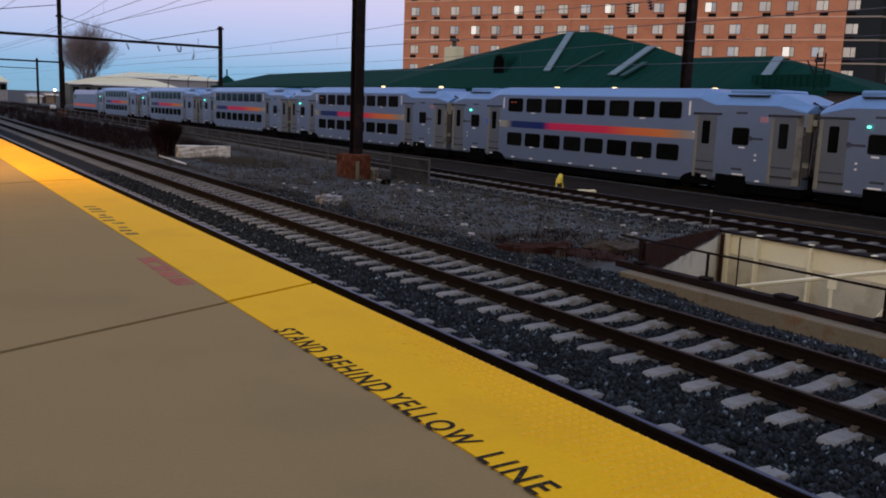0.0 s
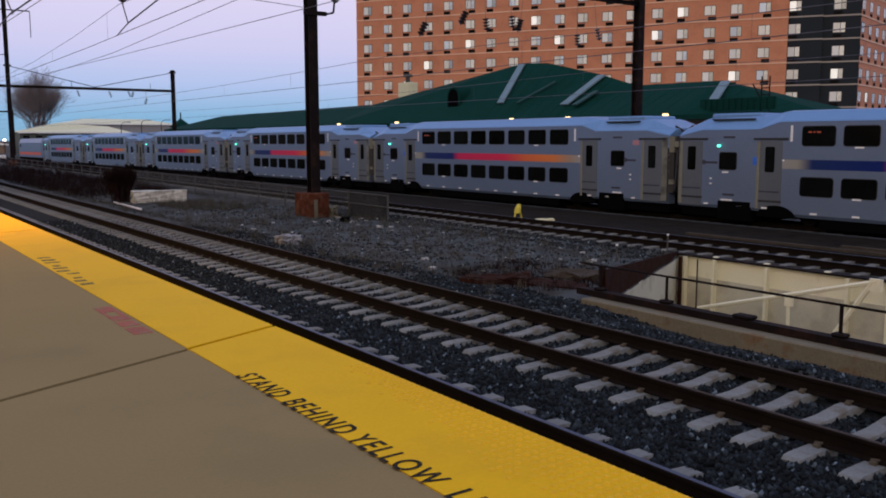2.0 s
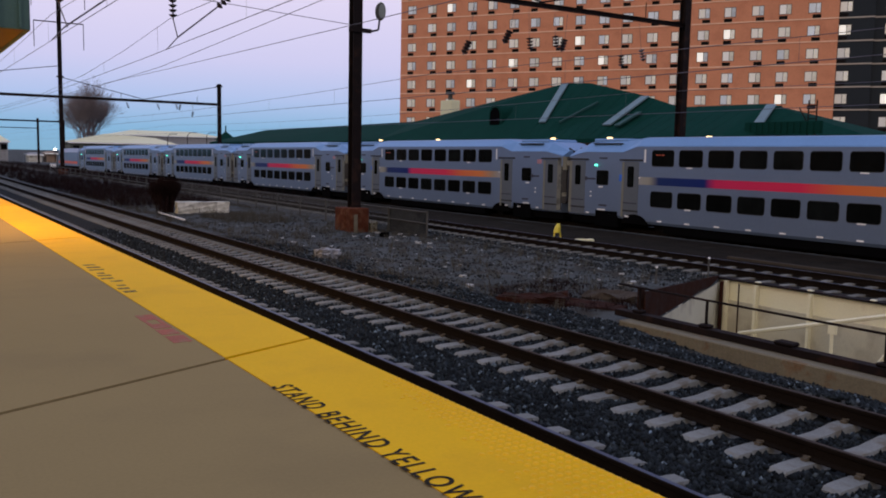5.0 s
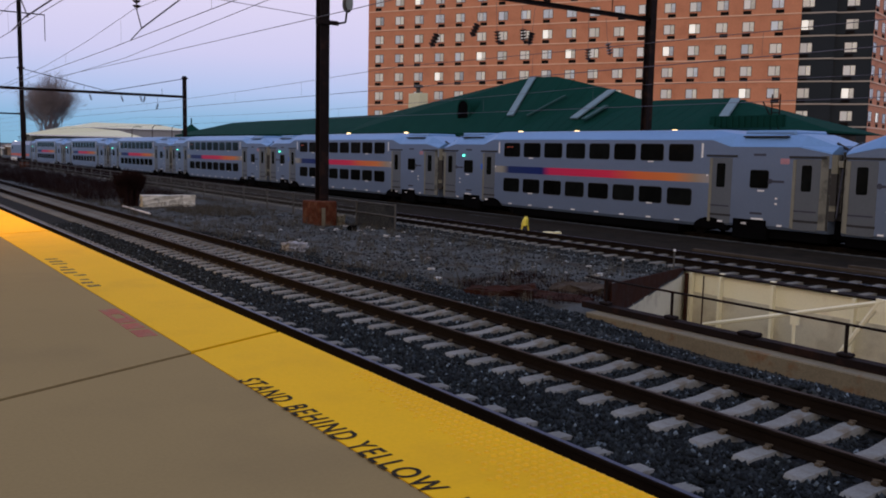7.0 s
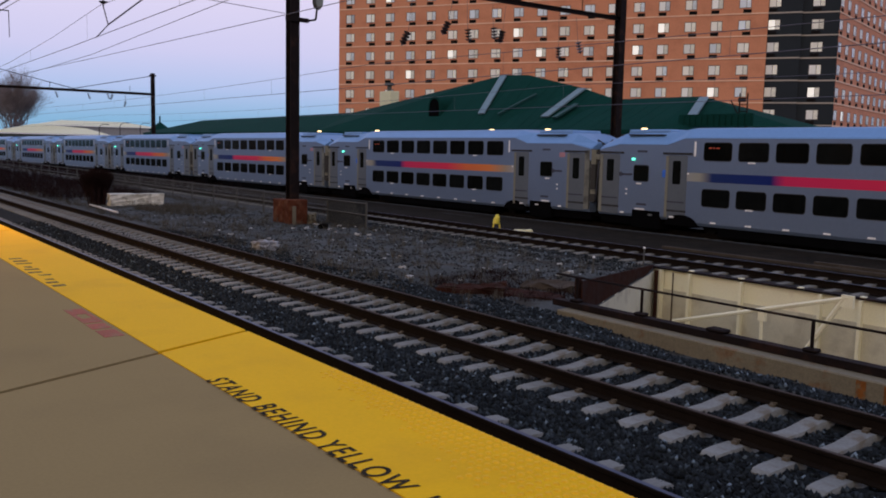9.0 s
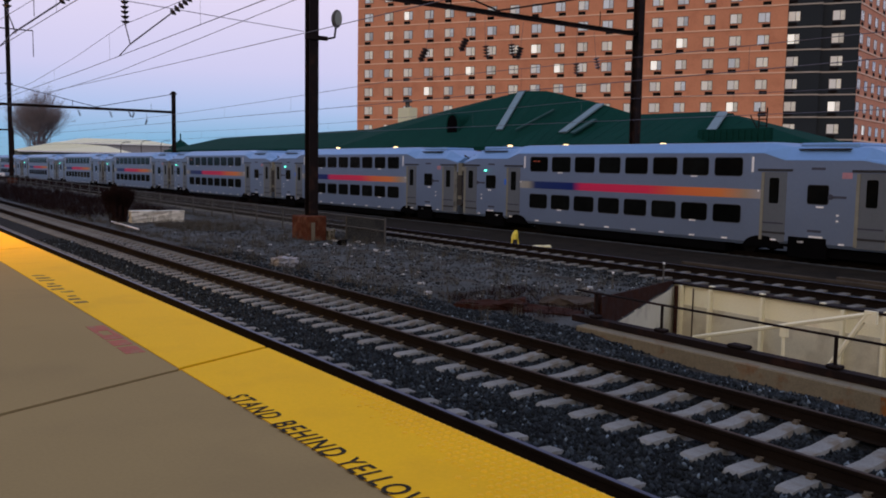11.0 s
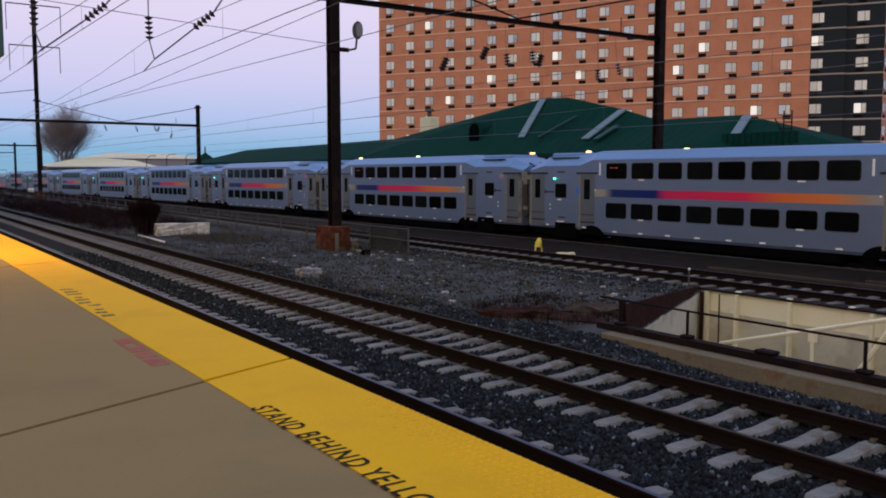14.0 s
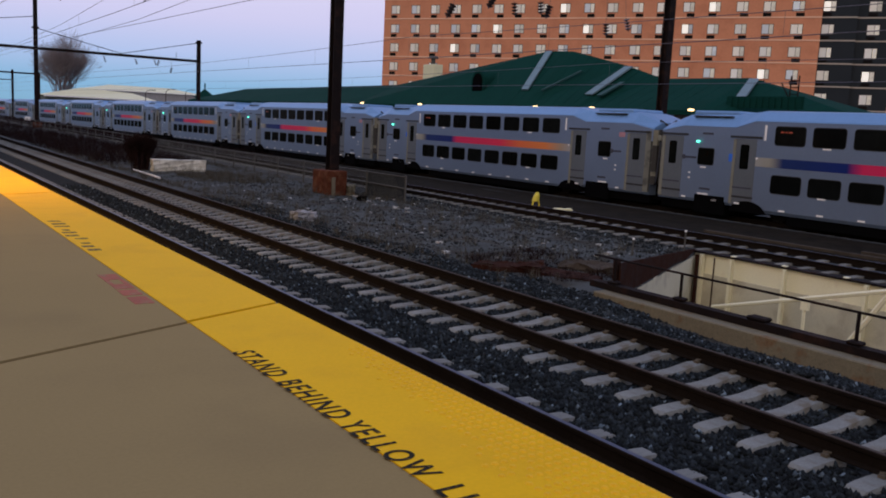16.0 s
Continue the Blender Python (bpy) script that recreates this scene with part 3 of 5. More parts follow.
# ---- opening over the street, girder, parapet and railing ----
def build_opening():
    bridge = thing("plate_girder_bridge", "cream painted steel plate girder carrying the old track over a street", "bridge", kind="structure")
    gx = 18.2
    part("girder_web", boxes((gx, gx + 0.03, -24, 15.05, -3.6, -1.50)), M_CREAM, bridge)
    part("top_flange", boxes((gx - 0.12, gx + 0.25, -24, 15.05, -1.50, -1.46)), M_STEEL, bridge)
    # Girder side turns darker below this height, set as a thin sheet
    part("lower_wall", boxes((gx - 0.06, gx - 0.003, -24, 15.05, -6.5, -2.02)), M_CREAMLOW, bridge, "darker cream surface over the lower girder")
    stiff = mesh_of("stiffener", boxes((gx - 0.20, gx - 0.06, -0.012, 0.012, -4.5, -1.51), (gx - 0.22, gx - 0.20, -0.035, 0.035, -4.5, -1.51)), M_CREAM)
    for y in (14.62, 13.71, 12.21, 10.2, 9.28, 7.6, 6.1, 4.6):
        part("stiffener", stiff, None, bridge, at=pose(0, y, 0))
    for y, w, low in ((14.66, 0.05, -2.9), (14.12, 0.018, -3.0)):
        part("drain_pipe", rod(bmesh.new(), (gx - 0.3, y, low), (gx - 0.3, y, -1.52), w, n=8), M_RUST, bridge, "thin rusty pipe")
    for y in (13.75, 12.3, 10.75, 9.3):
        part("bolt_plate", bevelled(boxes((gx - 0.1, gx + 0.02, y - 0.06, y + 0.06, -1.458, -1.43)), 0.008), M_CREAM, bridge, "pale bolted plate")
    # bracing frame in front of the girder
    bm = bmesh.new()
    rod(bm, (17.0, 13.35, -2.55), (17.0, 9.0, -1.32), 0.05)
    part("brace", bm, M_CREAM, bridge)
    bm = bmesh.new()
    rod(bm, (17.0, 9.1, -1.36), (17.0, 9.85, -2.55), 0.055)
    part("brace", bm, M_CREAM, bridge)
    bm = bmesh.new()
    rod(bm, (17.0, 10.95, -1.95), (17.0, 10.92, -3.0), 0.04)
    part("brace", bm, M_CREAM, bridge)
    part("gusset_plate", boxes((16.96, 17.04, 8.9, 9.15, -1.52, -1.27)), M_CREAM, bridge)
    part("gusset_plate", boxes((16.96, 17.04, 10.84, 11.02, -2.12, -1.92)), M_CREAM, bridge)

    abutment = thing("abutment", "cream concrete abutment wall with a rusty steel guard plate", "wall", kind="structure")
    p0, p1 = Vector((11.9, open_y(11.9), 0)), Vector((18.4, open_y(18.4), 0))
    d = (p1 - p0).normalized()
    nrm = Vector((-d.y, d.x, 0))

    def slab_along(a, b, t0, t1, z0a, z0b, z1a, z1b):
        bm = bmesh.new()
        v = []
        for q, zl, zh in ((a, z0a, z1a), (b, z0b, z1b)):
            for t in (t0, t1):
                for z in (zl, zh):
                    v.append(bm.verts.new(q + nrm * t + Vector((0, 0, z))))
        for f in ((0, 2, 3, 1), (4, 5, 7, 6), (0, 1, 5, 4), (2, 6, 7, 3), (1, 3, 7, 5), (0, 4, 6, 2)):
            bm.faces.new([v[i] for i in f])
        return bm
    part("wall", slab_along(p0, p1, 0.0, 0.4, -6.5, -6.5, -1.60, -1.58), M_CREAMLOW, abutment)
    part("guard_plate", slab_along(p0 + d * 0.1, p1 - d * 0.2, 0.05, 0.08, -1.66, -1.66, -0.95, -1.43), M_RUST, abutment, "rusty steel guard plate")
    part("guard_post", boxes((11.93, 12.03, 11.62, 11.72, -1.6, -0.88)), M_RUST, abutment)

    wall = thing("parapet", "stained concrete parapet edge beside the ballast", "wall", kind="structure")
    part("coping", bevelled(boxes((11.35, 11.85, -24, 11.6, -6.5, -1.44)), 0.02), M_TANCONC, wall)
    for y, w in ((5.75, 0.07), (5.35, 0.09), (5.05, 0.05)):
        part("rust_streak", boxes((11.344, 11.349, y - w, y + w, -1.75, -1.47)), M_STREAK, wall, "orange rust streak")
    railing = thing("railing", "low rusty steel railing over the street opening", "railing")
    part("base_beam", bevelled(boxes((11.62, 11.83, -24, 12.0, -1.437, -1.315)), 0.01), M_STEEL, railing)
    bm = bmesh.new()
    rod(bm, (11.72, -24, -0.845), (11.72, 12.0, -0.845), 0.022)
    part("top_rail", bm, M_STEEL, railing)
    post = mesh_of("post", rod(bmesh.new(), (0, 0, -1.31), (0, 0, -0.845), 0.028), M_STEEL)
    foot = mesh_of("foot", bevelled(boxes((-0.09, 0.09, -0.11, 0.11, -1.308, -1.255)), 0.02), M_STEEL)
    for y in (11.45, 9.88, 6.70, 3.5, 0.3):
        pp = part("post", post, None, railing, at=pose(11.72, y, 0))
        part("foot", foot, None, pp)
    part("splice_plate", bevelled(boxes((11.61, 11.835, 8.13, 8.47, -1.308, -1.25)), 0.02), M_STEEL, railing)
    street = tagged(part("street", boxes((11.85, 18.35, -24, 16, -6.6, -6.5)), M_BALLAST), "dark street surface below the bridge", "road", kind="structure")
    tagged(part("abutment_far", boxes((11.4, 18.4, -24.4, -24, -6.5, -1.6)), M_CREAMLOW), "concrete abutment wall at the opening's end", "wall", kind="structure")


build_opening()


# ---- the commuter train ----
def rounded(y0, y1, z0, z1, r, n=3):
    pts = []
    for cy, cz, a0 in ((y1 - r, z1 - r, 0), (y0 + r, z1 - r, 90), (y0 + r, z0 + r, 180), (y1 - r, z0 + r, 270)):
        pts += [(cy + r * math.cos(radians(a0 + 90 * i / n)), cz + r * math.sin(radians(a0 + 90 * i / n))) for i in range(n + 1)]
    return pts


def plate(bm, side, pts, x_in, x_out):
    """A plate with a rounded (y, z) outline on the car's side."""
    a = [bm.verts.new((side * x_in, y, z)) for y, z in pts]
    b = [bm.verts.new((side * x_out, y, z)) for y, z in pts]
    k = len(pts)
    for i in range(k):
        bm.faces.new((a[i], a[(i + 1) % k], b[(i + 1) % k], b[i]))
    bm.faces.new(a)
    bm.faces.new(b)
    return bm


CAR = 25.2


def bogie(car, y):
    b = part("bogie", boxes((-1.2, -1.0, y - 1.7, y + 1.7, 0.38, 0.62), (1.0, 1.2, y - 1.7, y + 1.7, 0.38, 0.62), (-1.1, 1.1, y - 0.25, y + 0.25, 0.36, 0.66)), M_UNDER, car)
    for dy in (-1.25, 1.25):
        for s in (-1, 1):
            bm = bmesh.new()
            rod(bm, (s * 0.69, y + dy, 0.42), (s * 0.82, y + dy, 0.42), 0.42, n=20)
            rod(bm, (s * 0.82, y + dy, 0.42), (s * 0.95, y + dy, 0.42), 0.16, n=12)
            part("wheel", bm, M_WHEEL, b)


def build_car():
    car = thing("train_car", "silver bilevel commuter train car with a blue, red and orange stripe", "train car", group="cars of the train", at=pose(TRACK_4, 0, TRAIN_RAIL))
    W = 1.5
    def side_profile(bot, eave):
        return [(-W + 0.06, bot), (W - 0.06, bot), (W, bot + 0.12), (W, eave), (-W, eave), (-W, bot + 0.12)]
    def roof_profile(eave, top, w=W):
        return [(-w - 0.01, eave), (w + 0.01, eave), (w - 0.03, eave + 0.06), (w - 0.42, top - 0.05), (w - 0.8, top), (-w + 0.8, top), (-w + 0.42, top - 0.05), (-w + 0.03, eave + 0.06)]
    part("body", loft([(-12.60, side_profile(0.5, 3.42)), (-11.3, side_profile(0.5, 3.66)), (-8.2, side_profile(0.5, 3.66)), (-7.3, side_profile(0.36, 3.93)),
                       (7.3, side_profile(0.36, 3.93)), (8.2, side_profile(0.5, 3.66)), (10.9, side_profile(0.5, 3.66)), (12.06, side_profile(0.5, 3.42))]), M_TRAIN, car)
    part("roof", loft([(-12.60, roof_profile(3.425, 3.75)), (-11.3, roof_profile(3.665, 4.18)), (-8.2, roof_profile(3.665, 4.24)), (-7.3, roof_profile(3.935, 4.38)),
                       (7.3, roof_profile(3.935, 4.38)), (8.2, roof_profile(3.665, 4.24)), (10.9, roof_profile(3.665, 4.18)), (12.06, roof_profile(3.425, 3.75))]), M_TRAINROOF, car, "pale silver roof with a painted sky-blue tint")
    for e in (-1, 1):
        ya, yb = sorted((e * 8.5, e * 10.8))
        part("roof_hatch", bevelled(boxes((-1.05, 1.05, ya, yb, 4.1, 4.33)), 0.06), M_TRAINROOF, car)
        E, OUT = (12.06, 12.43) if e > 0 else (12.60, 12.765)
        span = lambda p, q: sorted((e * p, e * q))
        ya, yb = span(E - 0.05, OUT)
        part("gangway_core", boxes((-1.12, 1.12, ya, yb, 1.0, 3.40)), M_GASKET, car, "dark gangway tunnel")
        for i in range(3 if e > 0 else 0):
            ya, yb = span(12.10 + 0.115 * i, 12.16 + 0.115 * i)
            part("gangway_bellows", boxes((-1.32, -1.125, ya, yb, 1.3, 3.42), (1.125, 1.32, ya, yb, 1.3, 3.42), (-1.125, 1.125, ya, yb, 3.405, 3.52)), M_BELLOWS, car, "dark rubber gangway bellows")
        for s in (-1, 1):
            if e > 0:
                ya, yb = span(12.20, 12.40)
                xa, xb = sorted((s * 1.335, s * 1.42))
                part("cable_box", bevelled(boxes((xa, xb, ya, yb, 2.95, 3.2)), 0.02), M_DOORPOST, car, "pale cable box")
                part("cable", rod(bmesh.new(), (s * 1.38, e * 12.22, 2.9), (s * 1.38, e * 12.36, 1.1), 0.03), M_DARKBAR, car, "black hanging cable")
            else:
                prism = [(W - 0.02, E + 0.002), (W + 0.005, E + 0.002), (W - 0.13, OUT), (W - 0.24, OUT), (W - 0.24, E + 0.002)]
                for za, zb, paint, label in ((0.98, 1.35, M_GASKET, "near-black stretch of the end corner"), (1.355, 1.55, M_ENDPANEL, "dirty cream end corner panel"),
                                             (1.555, 2.72, M_GASKET, "near-black stretch of the end corner"), (2.725, 3.40, M_ENDPANEL, "dirty cream end corner panel")):
                    bm = bmesh.new()
                    lo, hi = [[bm.verts.new((s * px, e * py, z)) for px, py in prism] for z in (za, zb)]
                    for i in range(5):
                        bm.faces.new((lo[i], lo[(i + 1) % 5], hi[(i + 1) % 5], hi[i]))
                    bm.faces.new(lo)
                    bm.faces.new(hi)
                    part("corner_panel", bm, paint, car, label)
                ya, yb = span(12.50, E - 0.004)
                part("end_seal", plate(bmesh.new(), s, [(ya, 0.62), (yb, 0.62), (yb, 2.9), (ya, 2.9)], W - 0.02, W + 0.006), M_BELLOWS, car, "dark rubber end seal")
            ya, yb = span(12.19, 12.496) if e < 0 else span(11.995, E - 0.004)
            part("end_post", plate(bmesh.new(), s, [(ya, 0.62), (yb, 0.62), (yb, 3.36), (ya, 3.36)], W - 0.02, W + 0.008), M_ENDPANEL, car, "dirty cream end post")
            ya, yb = span(8.6, 10.6)
            part("vent_slot", plate(bmesh.new(), s, [(ya, 4.06), (yb, 4.06), (yb, 4.11), (ya, 4.11)], W - 0.6, W - 0.22), M_GASKET, car, "dark vent slot under the roof hatch")
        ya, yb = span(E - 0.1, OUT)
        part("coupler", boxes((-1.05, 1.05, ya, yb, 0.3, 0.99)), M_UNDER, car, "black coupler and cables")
        for q in (-1, 1):
            part("jumper_cable", rod(bmesh.new(), (q * 0.9, e * (E - 0.2), 3.85), (q * 0.7, e * (OUT - 0.03), 3.6), 0.05), M_GASKET, car)
        bogie(car, e * 7.6)
    # Near-black boxes: dark floor gear and the shadow under the car in one
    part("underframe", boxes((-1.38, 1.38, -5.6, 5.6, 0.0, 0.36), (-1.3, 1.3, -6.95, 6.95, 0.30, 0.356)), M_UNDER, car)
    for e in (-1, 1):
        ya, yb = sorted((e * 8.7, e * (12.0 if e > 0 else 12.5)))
        # Fills the shaded gap below the car's end with near-black
        part("end_underframe_shade", boxes((-1.3, 1.3, ya, yb, 0.12, 0.497)), M_UNDER, car)
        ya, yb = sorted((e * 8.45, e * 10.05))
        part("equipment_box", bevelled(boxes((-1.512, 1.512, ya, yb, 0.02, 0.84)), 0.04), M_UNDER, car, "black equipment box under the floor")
        # Black arch plate on the body stands for the shade inside the opening
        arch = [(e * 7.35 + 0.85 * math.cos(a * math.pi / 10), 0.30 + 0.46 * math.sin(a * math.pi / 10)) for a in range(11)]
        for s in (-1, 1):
            part("wheel_arch", plate(bmesh.new(), s, arch, W - 0.2, W + 0.010), M_UNDER, car, "black plate for the shaded wheel opening")
    for s in (-1, 1):
        part("stripe", plate(bmesh.new(), s, [(7.35, 2.17), (7.35, 2.53), (-7.35, 2.53), (-7.35, 2.17)], W - 0.01, W + 0.004), M_STRIPE, car, "blue to red to orange stripe")
        for row, (z0, z1) in enumerate(((3.05, 3.75), (1.19, 1.87))):
            for k in range(8):
                y1 = 6.35 - 1.626 * k
                y0 = y1 - 1.29
                w = part("window", plate(bmesh.new(), s, rounded(y0 - 0.03, y1 + 0.03, z0 - 0.03, z1 + 0.03, 0.13), W - 0.02, W + 0.008), M_GASKET, car)
                part("pane", plate(bmesh.new(), s, rounded(y0, y1, z0, z1, 0.10), W - 0.02, W + 0.014), M_GLASS, w, "dark tinted glass")
        for e in (-1, 1):
            def along(a, b):
                return sorted((e * (12.6 - a), e * (12.6 - b)))
            for a, b in (((0.66, 1.76), (4.4, 5.45)) if e > 0 else ((0.42, 1.5), (4.28, 5.33))):
                y0, y1 = along(a, b)
                d = part("door", plate(bmesh.new(), s, rounded(y0, y1, 0.56, 3.22, 0.04), W - 0.03, W + 0.006), M_TRAINDOOR, car)
                c0, c1 = (y0 + y1) / 2 - 0.2, (y0 + y1) / 2 + 0.22
                part("door_pane", plate(bmesh.new(), s, rounded(c0, c1, 2.02, 3.0, 0.07), W, W + 0.012), M_GLASS, d, "narrow dark door window")
                part("door_rail", plate(bmesh.new(), s, [(y0 - 0.22, 3.255), (y1 + 0.22, 3.255), (y1 + 0.22, 3.34), (y0 - 0.22, 3.34)], W - 0.01, W + 0.035), M_GASKET, d)
                part("threshold", plate(bmesh.new(), s, [(y0 - 0.02, 0.86), (y1 + 0.02, 0.86), (y1 + 0.02, 0.94), (y0 - 0.02, 0.94)], W - 0.01, W + 0.02), M_GASKET, d)
                part("step_bar", plate(bmesh.new(), s, [(y0 + 0.08, 1.24), (y1 - 0.06, 1.24), (y1 - 0.06, 1.30), (y0 + 0.08, 1.30)], W - 0.01, W + 0.016), M_DARKBAR, d)
                py = y1
                part("door_post", plate(bmesh.new(), s, [(py - 0.08, 0.6), (py + 0.05, 0.6), (py + 0.05, 3.2), (py - 0.08, 3.2)], W - 0.01, W + 0.022), M_DOORPOST, d, "pale door post")
            y0, y1 = along(2.6, 3.4)
            w = part("window", plate(bmesh.new(), s, rounded(y0 - 0.03, y1 + 0.03, 2.05, 2.78, 0.10), W - 0.02, W + 0.008), M_GASKET, car)
            part("pane", plate(bmesh.new(), s, rounded(y0, y1, 2.08, 2.75, 0.08), W - 0.02, W + 0.014), M_GLASS, w, "dark tinted glass")
            for a, b, z in ((1.9, 2.5, 2.30), (2.75, 3.3, 3.32), (2.8, 3.35, 1.02)):
                y0, y1 = along(a, b)
                part("lettering_bar", plate(bmesh.new(), s, [(y0, z), (y1, z), (y1, z + 0.09), (y0, z + 0.09)], W - 0.01, W + 0.004), M_DARKBAR, car)
            y0 = e * (12.6 - (1.84 if e > 0 else 2.5))
            part("speaker_disc", plate(bmesh.new(), s, rounded(y0 - 0.1, y0 + 0.1, 2.25, 2.45, 0.095), W - 0.01, W + 0.02), M_DARKBAR, car, "dark round speaker")
            for a, z, wdt in ((3.0, 0.82, 0.55), (2.0, 0.62, 0.22), (3.6, 0.60, 0.25), (4.75, 0.60, 0.25), (2.2, 1.45, 0.10), (2.2, 1.66, 0.10), (5.5, 1.9 + 0.55, 0.08), (2.9, 1.93, 0.3)):
                y0, y1 = along(a - wdt / 2, a + wdt / 2)
                part("reflector", plate(bmesh.new(), s, [(y0, z), (y1, z), (y1, z + 0.07), (y0, z + 0.07)], W - 0.01, W + 0.012), M_WHITE, car, "small white reflector")
            y0, y1 = along(5.55, 5.65)
            part("corner_post", plate(bmesh.new(), s, [(e * 6.75, 3.2), (e * 6.85, 3.2), (e * 6.85, 3.8), (e * 6.75, 3.8)], W - 0.01, W + 0.01), M_WHITE, car)
        for k in range(8):
            y = 5.76 - 1.626 * k
            part("reflector", plate(bmesh.new(), s, [(y - 0.14, 0.50), (y + 0.14, 0.50), (y + 0.14, 0.57), (y - 0.14, 0.57)], W - 0.01, W + 0.012), M_WHITE, car)
        for k in (1, 6):
            y = 5.76 - 1.626 * k
            for z in (1.12, 2.96):
                part("reflector", plate(bmesh.new(), s, [(y - 0.17, z), (y + 0.17, z), (y + 0.17, z + 0.06), (y - 0.17, z + 0.06)], W - 0.01, W + 0.012), M_WHITE, car)
        part("door_light", plate(bmesh.new(), s, rounded(9.98, 10.07, 2.98, 3.07, 0.03), W - 0.01, W + 0.11), G_GREEN, car, "glowing green door light")
        part("access_sign", plate(bmesh.new(), s, rounded(8.18, 8.44, 2.28, 2.60, 0.04), W - 0.01, W + 0.006), M_SIGNBLUE, car, "small blue sign")
        part("flag_panel", plate(bmesh.new(), s, [(-10.88, 3.02), (-10.5, 3.02), (-10.5, 3.24), (-10.88, 3.24)], W - 0.01, W + 0.005), M_FLAGRED, car, "small red and white flag panel")
        for i, (a, b) in enumerate(((5.62, 5.78), (5.84, 5.92), (5.97, 6.12))):
            part("display_bar", plate(bmesh.new(), s, [(a, 3.52), (b, 3.52), (b, 3.575), (a, 3.575)], W - 0.01, W + 0.016), G_AMBER, car, "dim red sign behind the glass")
    return car


def build_locomotive():
    loco = thing("locomotive", "grey electric locomotive with a red stripe at the train's front", "locomotive", at=pose(TRACK_4, 0, TRAIN_RAIL))
    prof = lambda top, w: [(-w, 0.9), (w, 0.9), (w, top - 0.7), (w - 0.35, top), (-w + 0.35, top), (-w, top - 0.7)]
    part("body", loft([(-9.6, prof(3.3, 1.25)), (-8.6, prof(4.0, 1.48)), (8.4, prof(4.0, 1.48)), (9.7, prof(2.6, 1.25))]), M_TRAIN, loco)
    part("underframe", boxes((-1.3, 1.3, -9, 9, 0.35, 0.9)), M_UNDER, loco)
    for s in (-1, 1):
        part("stripe", plate(bmesh.new(), s, [(-8.5, 1.3), (8.3, 1.3), (8.3, 1.75), (-8.5, 1.75)], 1.4, 1.487), M_REDSTRIPE, loco, "red orange stripe")
        part("cab_window", plate(bmesh.new(), s, rounded(6.6, 7.5, 2.5, 3.1, 0.08), 1.4, 1.487), M_GLASS, loco)
    for e in (-5.8, 5.8):
        bogie(loco, e)
    bm = bmesh.new()
    rod(bm, (-0.8, 3, 4.05), (-0.8, 4.4, 4.9), 0.04)
    rod(bm, (0.8, 3, 4.05), (0.8, 4.4, 4.9), 0.04)
    rod(bm, (-0.9, 4.4, 4.9), (0.9, 4.4, 4.9), 0.05)
    part("pantograph", bm, M_STEEL, loco)
    return loco


M_REDSTRIPE = mat("red_orange_stripe", (0.7, 0.12, 0.06), 0.5, vary=0.1)
CARS = [build_car()]
for _ in range(9):
    CARS.append(copy_thing(CARS[0], pose(TRACK_4, 0, TRAIN_RAIL)))
LOCO = build_locomotive()


# ---- poles, gantries, wires ----
def h_column(bm, x, y, z0, z1, w=0.5, d=0.42):
    t = 0.05
    a, b, c = w / 2, d / 2, t / 2
    ring = [(-a, -b), (a, -b), (a, -b + t), (c, -b + t), (c, b - t), (a, b - t), (a, b), (-a, b), (-a, b - t), (-c, b - t), (-c, -b + t), (-a, -b + t)]
    lo, hi = [bm.verts.new((x + p, y + q, z0)) for p, q in ring], [bm.verts.new((x + p, y + q, z1)) for p, q in ring]
    for i in range(12):
        bm.faces.new((lo[i], lo[(i + 1) % 12], hi[(i + 1) % 12], hi[i]))
    bm.faces.new(lo[::-1])
    bm.faces.new(hi)
    return bm


def insulator(h, a, b, discs=5, r=0.15):
    """A rod with glazed discs, as parts of h."""
    a, b = Vector(a), Vector(b)
    part("core_rod", rod(bmesh.new(), a, b, 0.025), M_WIRE, h)
    d = (b - a).normalized()
    for i in range(discs):
        c = a.lerp(b, (i + 0.7) / (discs + 0.4))
        part("disc", rod(bmesh.new(), c - d * 0.05, c + d * 0.03, r, r * 0.45, n=10), M_INS, h)


